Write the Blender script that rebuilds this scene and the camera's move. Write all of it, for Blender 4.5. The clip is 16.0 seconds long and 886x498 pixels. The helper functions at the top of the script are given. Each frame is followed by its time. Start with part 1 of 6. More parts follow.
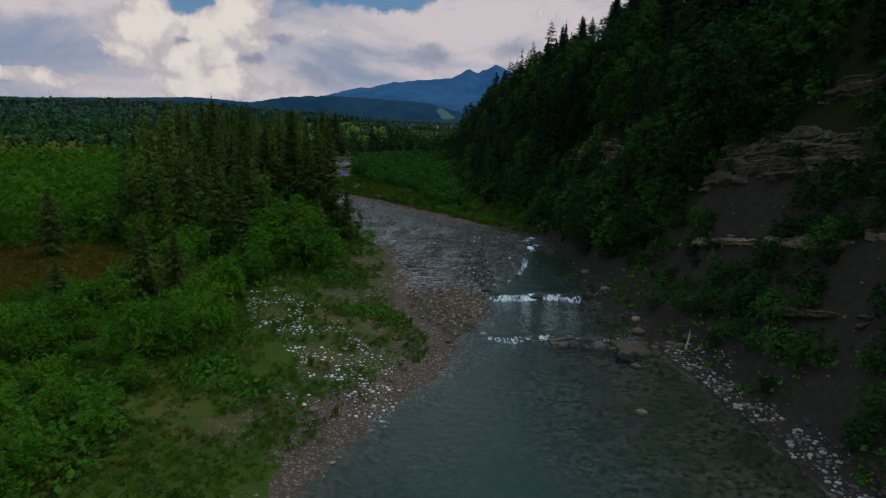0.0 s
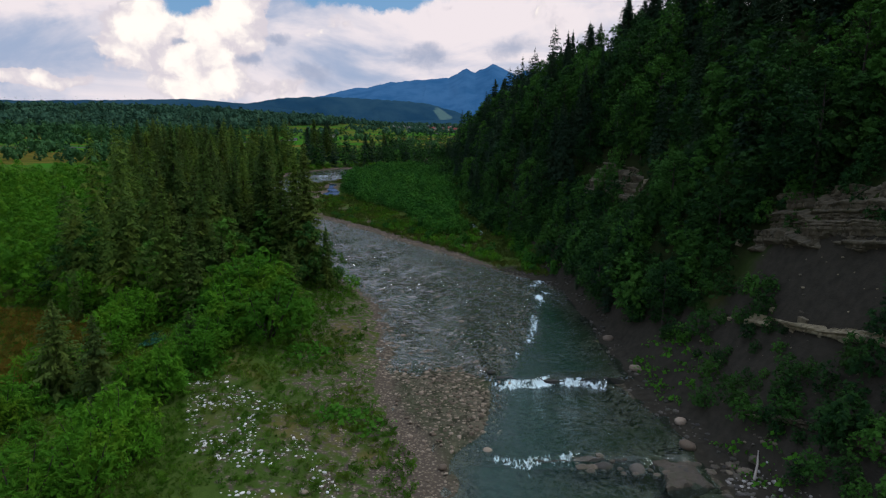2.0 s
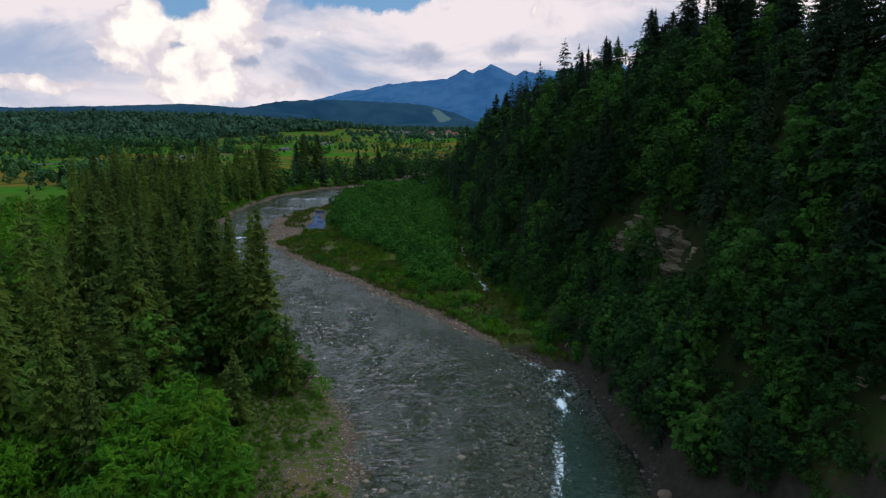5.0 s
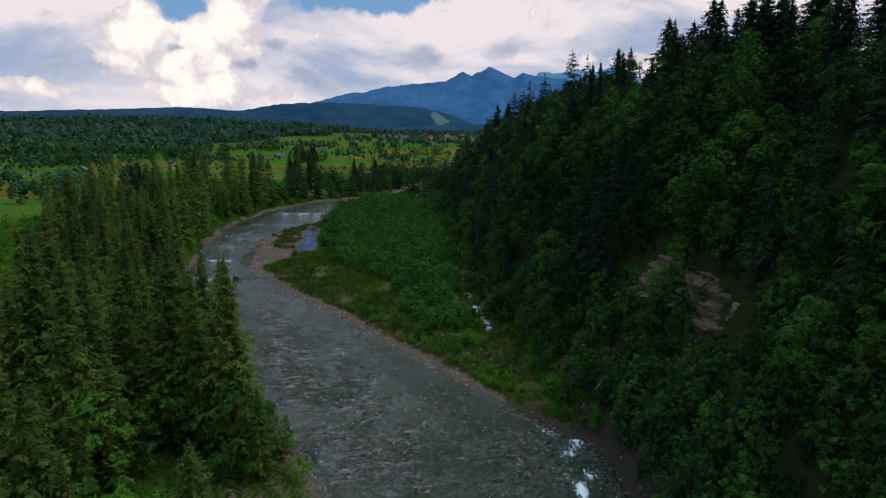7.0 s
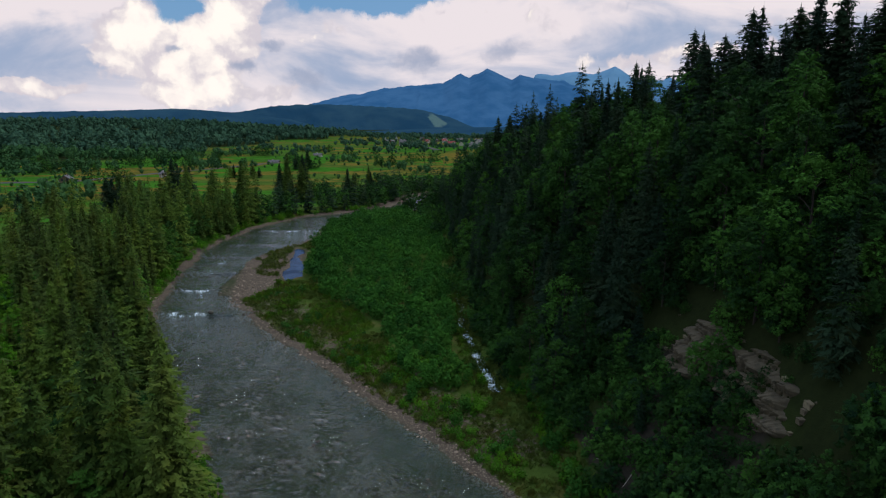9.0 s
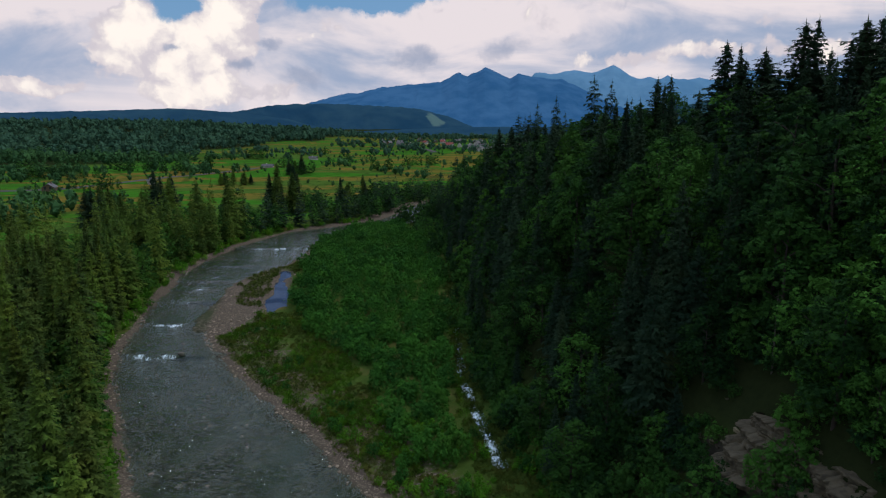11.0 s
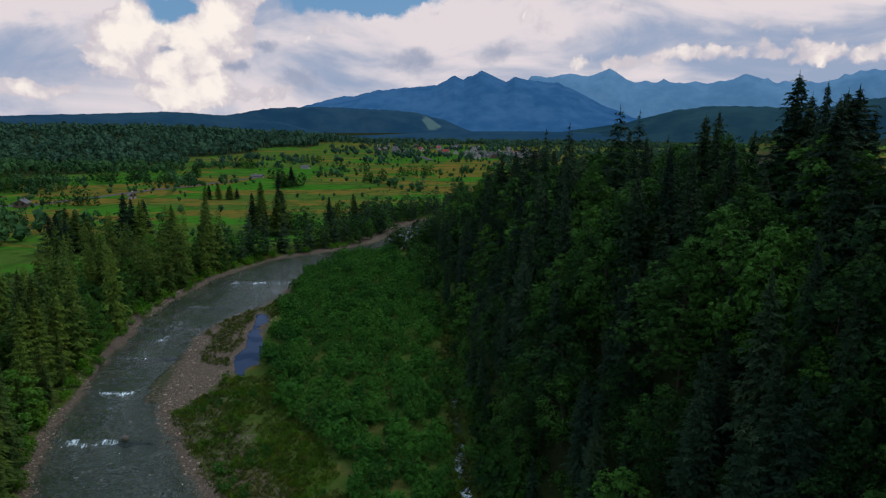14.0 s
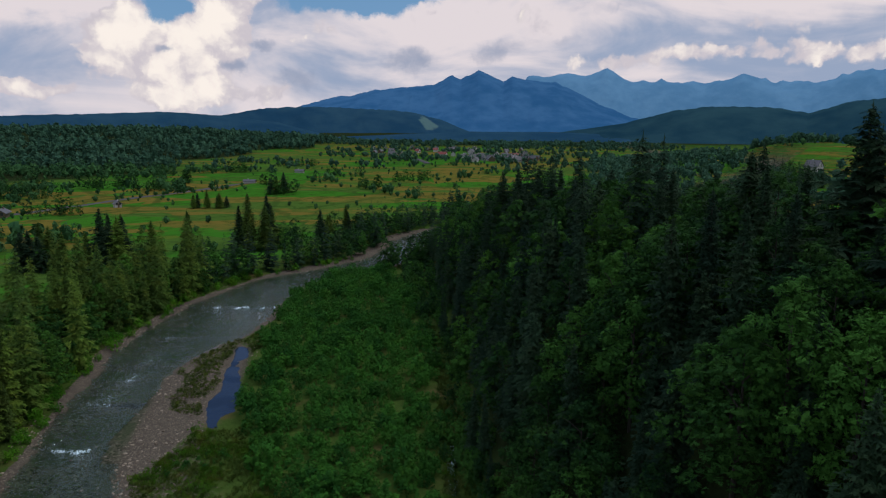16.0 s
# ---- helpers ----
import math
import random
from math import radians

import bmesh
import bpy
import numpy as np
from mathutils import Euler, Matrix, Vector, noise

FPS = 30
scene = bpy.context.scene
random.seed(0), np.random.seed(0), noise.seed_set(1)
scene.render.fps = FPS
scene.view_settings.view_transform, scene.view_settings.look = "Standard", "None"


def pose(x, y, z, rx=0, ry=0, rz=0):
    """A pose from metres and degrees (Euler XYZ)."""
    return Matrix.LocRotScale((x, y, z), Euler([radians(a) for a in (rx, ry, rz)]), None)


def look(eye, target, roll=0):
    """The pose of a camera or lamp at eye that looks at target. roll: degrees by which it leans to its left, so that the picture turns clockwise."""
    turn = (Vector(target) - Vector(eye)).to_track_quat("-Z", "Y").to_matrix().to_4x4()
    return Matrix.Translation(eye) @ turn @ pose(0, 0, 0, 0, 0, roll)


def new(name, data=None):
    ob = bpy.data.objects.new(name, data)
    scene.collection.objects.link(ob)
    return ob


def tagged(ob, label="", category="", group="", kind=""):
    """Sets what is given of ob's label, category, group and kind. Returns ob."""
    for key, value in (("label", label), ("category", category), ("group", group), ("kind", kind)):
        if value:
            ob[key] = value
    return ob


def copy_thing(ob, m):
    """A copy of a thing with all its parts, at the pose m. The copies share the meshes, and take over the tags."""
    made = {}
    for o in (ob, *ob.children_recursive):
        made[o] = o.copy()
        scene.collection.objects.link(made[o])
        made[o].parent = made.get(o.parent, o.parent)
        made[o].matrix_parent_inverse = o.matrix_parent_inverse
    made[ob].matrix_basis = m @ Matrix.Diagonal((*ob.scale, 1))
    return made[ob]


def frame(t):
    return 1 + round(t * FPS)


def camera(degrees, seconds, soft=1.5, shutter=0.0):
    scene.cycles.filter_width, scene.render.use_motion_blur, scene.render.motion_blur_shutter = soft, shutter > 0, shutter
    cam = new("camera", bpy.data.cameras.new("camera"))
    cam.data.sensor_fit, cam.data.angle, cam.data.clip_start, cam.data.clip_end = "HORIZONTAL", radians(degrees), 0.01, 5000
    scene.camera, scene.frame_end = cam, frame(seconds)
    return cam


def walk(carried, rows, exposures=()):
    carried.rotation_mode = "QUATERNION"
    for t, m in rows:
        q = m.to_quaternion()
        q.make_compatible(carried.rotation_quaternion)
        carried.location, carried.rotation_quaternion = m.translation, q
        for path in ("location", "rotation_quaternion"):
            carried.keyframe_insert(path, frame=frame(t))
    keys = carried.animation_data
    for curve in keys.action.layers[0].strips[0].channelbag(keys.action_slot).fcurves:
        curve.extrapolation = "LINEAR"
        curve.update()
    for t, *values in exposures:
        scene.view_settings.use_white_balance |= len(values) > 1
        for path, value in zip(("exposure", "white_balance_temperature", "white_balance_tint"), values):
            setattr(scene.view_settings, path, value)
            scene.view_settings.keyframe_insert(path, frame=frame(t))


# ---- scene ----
cam = camera(68.0, 16.0, soft=1.2)
PATH = [
    (0, (0.088, -0.662, 17.541), (0.107, 1.304, 17.173), 1.2),
    (0.5, (0.216, 2.762, 18.48), (0.237, 4.728, 18.112), 1.1),
    (1, (0.279, 6.172, 19.406), (0.301, 8.138, 19.036), 1.0),
    (1.5, (0.443, 9.498, 20.39), (0.466, 11.463, 20.02), 0.9),
    (2, (0.549, 12.864, 21.337), (0.573, 14.829, 20.967), 0.8),
    (2.5, (0.841, 16.293, 22.232), (0.862, 18.258, 21.863), 0.7),
    (3, (1.058, 19.671, 23.28), (1.077, 21.636, 22.911), 0.4),
    (3.5, (1.199, 23.165, 24.266), (1.219, 25.13, 23.895), 0.2),
    (4, (1.395, 26.629, 25.208), (1.415, 28.594, 24.837), 0.1),
    (6.5, (1.263, 38.79, 28.722), (1.291, 40.757, 28.358), 0.1),
    (7, (1.428, 41.869, 29.496), (1.455, 43.836, 29.133), -0.0),
    (7.5, (1.475, 44.99, 30.354), (1.504, 46.956, 29.992), 0.0),
    (8, (1.533, 48.122, 31.203), (1.563, 50.089, 30.841), -0.0),
    (8.5, (1.563, 51.135, 32.004), (1.596, 53.102, 31.643), 0.1),
    (9, (1.716, 54.2, 32.775), (1.751, 56.167, 32.416), 0.1),
    (11.5, (2.307, 69.432, 36.924), (2.347, 71.398, 36.56), 0.0),
    (12, (2.267, 72.407, 37.672), (2.311, 74.373, 37.312), 0.1),
    (12.5, (2.305, 75.316, 38.466), (2.352, 77.284, 38.109), 0.1),
    (13, (2.36, 78.228, 39.21), (2.409, 80.195, 38.854), 0.2),
    (13.5, (2.425, 81.2, 40.031), (2.477, 83.167, 39.674), 0.1),
    (14, (2.591, 84.2, 40.835), (2.643, 86.167, 40.479), 0.1),
    (14.5, (2.647, 87.154, 41.644), (2.702, 89.121, 41.287), 0.1),
    (15, (2.807, 90.222, 42.474), (2.864, 92.189, 42.117), 0.1),
    (15.5, (2.951, 93.067, 43.312), (3.008, 95.034, 42.954), 0.1),
    (16, (3.058, 96.056, 44.067), (3.118, 98.022, 43.709), 0.1),
]
walk(cam, [(t, look(eye, target, roll)) for t, eye, target, roll in PATH], exposures=[(0, -0.5, 6250, 10), (0.4, -0.05, 6250, 10), (0.7, 0.10, 6250, 10), (4, 0.12, 6250, 10), (7, 0.08, 6250, 10), (10, 0.02, 6250, 10), (13, -0.08, 6250, 10), (16, -0.12, 6250, 10)])

# ---- world and light ----
SUN_EL, SUN_AZ = 60.0, 78.0   # degrees; azimuth from +y towards +x
world = bpy.data.worlds.new("world")
scene.world = world
world.use_nodes = True


class Nodes:
    """Short way to build a node tree."""

    def __init__(self, tree):
        self.t = tree
        tree.nodes.clear()

    def n(self, kind, **kw):
        node = self.t.nodes.new(kind)
        ins = kw.pop("ins", {})
        if "operation" in kw:
            node.operation = kw["operation"]
        if "use_clamp" in kw:
            node.use_clamp = kw["use_clamp"]
        if "data_type" in kw:
            node.data_type = kw["data_type"]
        if "interpolation_type" in kw:
            node.interpolation_type = kw["interpolation_type"]
        if "attribute_name" in kw:
            node.attribute_name = kw["attribute_name"]
        for k, v in ins.items():
            sock = node.inputs[k]
            if isinstance(v, bpy.types.NodeSocket):
                self.t.links.new(v, sock)
            else:
                sock.default_value = v
        return node

    def math(self, op, a, b=0.0, c=0.0, clamp=False):
        m = self.n("ShaderNodeMath", operation=op, use_clamp=clamp, ins={0: a, 1: b, 2: c})
        return m.outputs[0]

    def vmath(self, op, a, b=(0, 0, 0)):
        m = self.n("ShaderNodeVectorMath", operation=op, ins={0: a, 1: b})
        return m.outputs[0]

    def mix(self, f, a, b):
        m = self.n("ShaderNodeMix", data_type="RGBA", ins={0: f, 6: a, 7: b})
        return m.outputs[2]

    def ramp(self, f, lo, hi):
        m = self.n("ShaderNodeMapRange", interpolation_type="SMOOTHSTEP", ins={0: f, 1: lo, 2: hi, 3: 0.0, 4: 1.0})
        return m.outputs[0]

    def noise(self, vec, scale, detail=4.0, rough=0.55, dist=0.0):
        m = self.n("ShaderNodeTexNoise", ins={"Vector": vec, "Scale": scale, "Detail": detail, "Roughness": rough, "Distortion": dist})
        return m.outputs[0]


w = Nodes(world.node_tree)
tc = w.n("ShaderNodeTexCoord")
sky = w.n("ShaderNodeTexSky")
sky.sky_type, sky.sun_disc, sky.sun_elevation, sky.sun_rotation = "NISHITA", False, radians(SUN_EL), radians(SUN_AZ)
d = tc.outputs["Generated"]
sep = w.n("ShaderNodeSeparateXYZ", ins={0: d})
dx, dy, dz = sep.outputs
az = w.math("ARCTAN2", dx, dy)
el = w.math("ARCSINE", dz)
# cloud field over azimuth and height
cv = w.n("ShaderNodeCombineXYZ", ins={0: az, 1: el, 2: 0.0}).outputs[0]
wob = w.n("ShaderNodeTexNoise", ins={"Vector": cv, "Scale": 22.0, "Detail": 7.0, "Roughness": 0.6})
puff = w.n("ShaderNodeTexVoronoi", ins={"Vector": w.vmath("ADD", cv, w.vmath("MULTIPLY", wob.outputs["Color"], (0.035, 0.028, 0))), "Scale": 26.0, "Detail": 3.0, "Roughness": 0.55})
puff.feature = "SMOOTH_F1"
bent = w.vmath("ADD", cv, w.vmath("MULTIPLY", w.vmath("SUBTRACT", wob.outputs["Color"], (0.5, 0.5, 0.5)), (0.055, 0.04, 0)))


def heap(spots):
    """Sum of soft spots (azimuth, height, half width, half height, weight)."""
    total = None
    for a0, e0, ra, re_, wt in spots:
        v = w.n("ShaderNodeVectorMath", operation="MULTIPLY_ADD", ins={0: bent, 1: (1 / ra, 1 / re_, 0), 2: (-a0 / ra, -e0 / re_, 0)}).outputs[0]
        r2 = w.n("ShaderNodeVectorMath", operation="DOT_PRODUCT", ins={0: v, 1: v}).outputs["Value"]
        one = w.math("MULTIPLY", w.math("POWER", 0.3679, r2), wt)
        total = one if total is None else w.math("ADD", total, one)
    return total


# layer cloud: lavender grey to pale rose, in long soft bands
lay = w.noise(w.n("ShaderNodeMapping", ins={0: cv, 3: (1.0, 2.6, 1)}).outputs[0], 3.6, 7.0, 0.55, 0.6)
lay = w.math("ADD", lay, w.math("SUBTRACT", heap([(0.45, 0.180, 0.26, 0.040, 0.15), (-0.56, 0.185, 0.20, 0.035, 0.20), (0.02, 0.135, 0.26, 0.07, 0.09), (0.15, 0.16, 0.16, 0.03, 0.12), (-0.52, 0.165, 0.12, 0.03, 0.14)]), heap([(-0.56, 0.09, 0.17, 0.05, 0.17), (0.62, 0.12, 0.12, 0.05, 0.06)])))
lay = w.math("SUBTRACT", lay, w.math("MULTIPLY", w.ramp(el, 0.20, 0.34), 0.08))
deck = w.mix(w.ramp(lay, 0.40, 0.64), (0.36, 0.43, 0.58, 1), (0.88, 0.78, 0.78, 1))
# heaped cloud with crisp tops
heaps = heap([(-0.435, 0.125, 0.046, 0.030, 0.62), (-0.405, 0.098, 0.055, 0.040, 0.5), (-0.395, 0.150, 0.038, 0.026, 0.85), (-0.355, 0.095, 0.070, 0.055, 1.0), (-0.33, 0.045, 0.070, 0.026, 0.9), (-0.285, 0.155, 0.042, 0.036, 0.95), (-0.245, 0.185, 0.04, 0.022, 0.85),
              (-0.29, 0.115, 0.065, 0.035, 0.8), (-0.215, 0.05, 0.070, 0.022, 0.75), (-0.53, 0.052, 0.062, 0.014, 1.5), (-0.63, 0.054, 0.034, 0.013, 1.4), (-0.13, 0.135, 0.10, 0.032, 0.72), (-0.45, 0.10, 0.04, 0.04, 0.3),
              (0.375, 0.104, 0.075, 0.020, 0.80), (0.50, 0.105, 0.070, 0.028, 0.85), (0.61, 0.098, 0.075, 0.022, 0.8), (0.255, 0.096, 0.085, 0.018, 0.75), (0.44, 0.14, 0.10, 0.012, 0.5), (0.02, 0.165, 0.12, 0.025, 0.55), (0.17, 0.15, 0.09, 0.03, 0.6)])
body = w.math("SUBTRACT", heaps, w.math("MULTIPLY", puff.outputs["Distance"], 0.70))
mask = w.ramp(body, 0.02, 0.26)
inner = w.noise(w.vmath("ADD", bent, (0.012, -0.016, 0.0)), 15.0, 7.0, 0.6, 0.3)
tone = w.ramp(w.math("SUBTRACT", w.math("ADD", inner, w.math("MULTIPLY", body, 0.30)), w.math("MULTIPLY", puff.outputs["Distance"], 0.25)), 0.30, 0.66)
bright = w.mix(tone, (0.70, 0.63, 0.66, 1), (1.12, 1.0, 0.89, 1))
# openings of blue and small dark clouds
gap = w.ramp(w.math("SUBTRACT", w.math("ADD", heap([(-0.345, 0.163, 0.050, 0.020, 1.0), (-0.09, 0.186, 0.125, 0.027, 1.1), (-0.40, 0.19, 0.03, 0.012, 0.5)]), w.math("MULTIPLY", w.math("SUBTRACT", inner, 0.5), 1.0)), w.math("MULTIPLY", heap([(-0.285, 0.155, 0.030, 0.030, 1.0), (-0.245, 0.18, 0.022, 0.016, 0.8)]), 0.8)), 0.32, 0.60)
blue = w.vmath("MULTIPLY", sky.outputs[0], (0.10, 0.10, 0.10))
blue = w.mix(0.6, blue, (0.13, 0.33, 0.60, 1))
final = w.mix(mask, deck, bright)
final = w.mix(gap, final, blue)
dark = w.ramp(w.math("ADD", heap([(-0.358, 0.110, 0.013, 0.008, 0.9), (-0.268, 0.086, 0.026, 0.011, 0.9), (-0.232, 0.121, 0.030, 0.010, 0.7), (-0.185, 0.072, 0.042, 0.024, 0.75), (-0.02, 0.098, 0.052, 0.026, 0.75), (0.10, 0.108, 0.05, 0.02, 0.7), (0.27, 0.168, 0.07, 0.014, 0.6), (0.52, 0.185, 0.08, 0.016, 0.6), (0.20, 0.125, 0.06, 0.012, 0.5)]),
              w.math("MULTIPLY", w.math("SUBTRACT", inner, 0.5), 0.9)), 0.30, 0.85)
final = w.mix(w.math("MULTIPLY", dark, 0.8), final, (0.31, 0.36, 0.49, 1))
# an overcast sky is brightest overhead
lift = w.math("MULTIPLY_ADD", w.ramp(el, 0.42, 1.15), 0.95, 1.0)
bg = w.n("ShaderNodeBackground", ins={0: final, 1: w.math("MULTIPLY", lift, 0.95)})
w.n("ShaderNodeOutputWorld", ins={0: bg.outputs[0]})

sun = new("sun", bpy.data.lights.new("sun", "SUN"))
sun.data.energy, sun.data.angle, sun.data.color = 1.35, radians(20), (1.0, 0.94, 0.86)
_a, _e = radians(SUN_AZ), radians(SUN_EL)
sun.matrix_basis = look((200 * math.sin(_a) * math.cos(_e), 200 * math.cos(_a) * math.cos(_e), 200 * math.sin(_e)), (0, 0, 0))

# ---- plan of the valley ----


def lerp(y, pts):
    a = np.array(pts, float)
    return np.interp(y, a[:, 0], a[:, 1])


def soft(y, pts, r=4.0):
    """The plan line at y, rounded over r metres."""
    y = np.asarray(y, float)
    return sum(lerp(y + o * r, pts) for o in (-1, -0.5, 0, 0.5, 1)) / 5


def step(v, lo, hi):
    q = np.clip((np.asarray(v, float) - lo) / (hi - lo), 0, 1)
    return q * q * (3 - 2 * q)


def vnoise(x, y, seed=0):
    """Value noise on a unit lattice, -1 to 1."""
    x, y = np.broadcast_arrays(np.asarray(x, float), np.asarray(y, float))
    xi, yi = np.floor(x), np.floor(y)
    fx, fy = x - xi, y - yi
    fx, fy = fx * fx * (3 - 2 * fx), fy * fy * (3 - 2 * fy)

    def h(a, b):
        s = np.sin(a * 127.1 + b * 311.7 + seed * 74.7) * 43758.5453
        return (s - np.floor(s)) * 2 - 1
    return (h(xi, yi) * (1 - fx) + h(xi + 1, yi) * fx) * (1 - fy) + (h(xi, yi + 1) * (1 - fx) + h(xi + 1, yi + 1) * fx) * fy


def fbm(x, y, seed=0, n=4):
    return sum(vnoise(np.asarray(x) * 2 ** k, np.asarray(y) * 2 ** k, seed + k) / 2 ** k for k in range(n)) / 1.6


LEFT = [(-300, -30), (0, -13), (28, -6.7), (32, -5.3), (38, -3), (42, 0), (48, 1.8), (52, 1.5), (60, -2.6), (75, -4.2), (88, -6.3), (95, -10), (116, -21.5),
        (139, -34), (156, -43), (165, -45.8), (180, -49), (190, -51), (205, -52.5), (216, -55), (230, -54), (245, -52), (257, -48), (273, -42),
        (285, -28), (302, -14), (318, -10), (333, -7), (358, 5.5), (372, 20), (400, 60), (450, 130), (600, 260), (5000, 900)]
RIGHT = [(-300, 0), (0, 20.5), (29, 20.1), (46, 18.7), (55, 17.6), (64, 16.2), (80, 17), (95, 16.4), (101, 12), (109, 6.4), (119, 0.5), (125, -4.5),
         (137, -11.8), (150, -21.5), (158, -26.8), (165, -31), (172, -35.5), (189, -38), (205, -41), (216, -38), (226, -32), (246, -31), (263, -29),
         (275, -21), (286, -8), (302, 0), (320, 2), (342, 14), (365, 30), (400, 75), (450, 150), (600, 290), (5000, 960)]
TOE = [(-300, 22), (30, 22.3), (44, 21), (50, 20), (58, 19), (70, 18.3), (89, 17.6), (109, 15.2), (136, 12), (151, 10.4), (165, 8.6), (196, 7.5), (240, 5),
       (286, 3), (320, 12), (360, 40), (500, 160), (5000, 900)]
CREST = [(-300, 44), (60, 38), (100, 32), (125, 27), (150, 25.5), (180, 24), (205, 21.5), (227, 20), (260, 13), (290, 7), (320, 2), (345, 0.0), (5000, 0)]
LEDGES = [(52.3, 0.35), (64.3, 0.5), (163.6, 0.4), (179, 0.3), (193, 0.3), (202, 0.15), (208.5, 0.2), (223.8, 0.15), (245.5, 0.35), (322, 0.3)]


def water_z(x, y):
    y = np.asarray(y, float)
    x = np.asarray(x, float)
    z = lerp(y, [(-300, -1.5), (0, -0.15), (52, 0.0), (64, 0.0), (164, 0.5), (245, 0.75), (322, 1.1), (900, 7.5), (5000, 41)])
    for ly, drop in LEDGES:
        easy = 1 - step(x, 2.5, 5.5) if ly < 70 else 0.0
        z = z + drop * step(y + 0.35 * np.sin(x * 0.9 + ly) + 0.2 * np.sin(x * 2.3), ly - 0.35 - 6 * easy, ly + 0.15 + 14 * easy)
    return z


def deep_edge(y):
    """The side of the shallow riffle away from the main channel."""
    return soft(y, [(0, -20), (40, -20), (52, 3.0), (57, 4.9), (66, 6.1), (76, 9.6), (92, 12.4), (98, 12.8), (104, 8), (112, 0), (125, -14), (140, -28), (155, -42), (400, -60)], 3)


def hill_part(x, y):
    t = x - soft(y, TOE, 5)
    c = soft(y, CREST, 12)
    wob = 2.2 * fbm(x * 0.05 + 3, y * 0.06, 5)
    run = 3 + c * 0.62
    face = c * step(t + wob + 0.25 * run, 0.1 * run, 1.42 * run)
    low = np.clip(t + wob * 0.4, 0, None)
    face = np.where(t > -6, np.minimum(face, 1.75 * low + 0.02 * low ** 2), 0)
    top = 0.02 * np.clip(t - run, 0, 60) * step(c, 0, 25)
    fall = 1 - step(t, 62, 150)
    return (face + top) * fall


def ground_z(x, y):
    x, y = np.broadcast_arrays(np.asarray(x, float), np.asarray(y, float))
    xl, xr = soft(y, LEFT, 3), soft(y, RIGHT, 3)
    edge = 0.5 * vnoise(y * 0.35, x * 0.1, 3) + 0.3 * vnoise(y * 1.1, x * 0.3, 4)
    dl, dr = xl + edge - x, x - xr - edge          # positive on land
    land = np.maximum(dl, dr)
    wz = water_z(x, y)
    far = step(np.abs(land), 30, 160)
    bank = np.where(dl > dr, 0.35 * step(land, 0, 2.5) + 0.9 * step(land, 4, 14), 0.35 * step(land, 0, 2.5) + 0.7 * step(land, 4, 16))
    swell = 23 * np.exp(-(((x + 480) / 300) ** 2 + ((y - 1200) / 330) ** 2)) + 22 * np.exp(-(((x + 900) / 300) ** 2 + ((y - 1000) / 300) ** 2)) + 26 * np.exp(-(((x - 330) / 90) ** 2 + ((y - 640) / 120) ** 2))
    rough = swell + 0.10 * fbm(x * 0.6, y * 0.6, 11) + 0.25 * fbm(x * 0.12, y * 0.12, 12) * step(land, 2, 10) + 2.0 * far * fbm(x * 0.012, y * 0.012, 13)
    on = wz + bank + rough
    wide_r = 8 * step(y, 95, 125)
    riff = step(deep_edge(y) - x, -1.0 - wide_r, 1.0 + wide_r) * step(y, 50, 56) * (1 - step(y, 150, 175))
    depth = (0.75 * (1 - riff) + 0.13 * riff) * step(-land, 0, 2.5)
    bar = np.exp(-(((x - 1.8) / 4.2) ** 2 + ((y - 58.5) / 8.0) ** 2) ** 1.4) * 0.42
    bed = wz - depth + bar + 0.05 * fbm(x * 0.9, y * 0.9, 14)
    z = np.where(land > 0, on, bed)
    # gravel spit and still pool beside the thicket
    spit = np.exp(-(((x + 34.5 + (y - 200) * -0.12) / 4.5) ** 2 + ((y - 198) / 22) ** 2) ** 2)
    z = np.where(spit > 0.3, np.maximum(z, wz + 0.15 + 0.5 * (spit - 0.3)), z)
    z = z - 0.75 * pool(x, y)
    z = z - 0.5 * np.exp(-((x - stream_x(y)) / 1.0) ** 2) * step(y, 124, 130) * (1 - step(y, 205, 220))
    hp = hill_part(x, y)
    z = z + hp + 0.5 * fbm(x * 0.25, y * 0.25, 15) * step(hp, 0.5, 4)
    return z


def spit_at(x, y):
    return np.exp(-(((x + 34.0 - (y - 195) * 0.05) / 7.0) ** 2 + ((y - 193) / 30) ** 2) ** 2)


def pool(x, y):
    return np.exp(-((x - pool_x(y)) / pool_w(y)) ** 6) * step(y, 181, 184.5) * (1 - step(y, 214, 220))


def pool_x(y):
    return -26.0 - (np.asarray(y, float) - 185) * 0.17 + 0.4 * np.sin(np.asarray(y, float) * 0.45)


def pool_w(y):
    return lerp(y, [(182, 2.6), (185, 3.1), (190, 2.9), (197, 2.5), (205, 2.0), (218, 1.2)])


def stream_x(y):
    return soft(y, [(110, 12), (125, 10), (140, 8.0), (149, 6.7), (165, 6.6), (200, 6.4), (240, 4.2), (300, 3)], 3)


def in_poly(x, y, poly):
    x, y = np.asarray(x, float), np.asarray(y, float)
    inside = np.zeros(np.broadcast(x, y).shape, bool)
    for (x0, y0), (x1, y1) in zip(poly, poly[1:] + poly[:1]):
        if y0 != y1:
            inside ^= ((y0 > y) != (y1 > y)) & (x < (x1 - x0) * (y - y0) / (y1 - y0) + x0)
    return inside


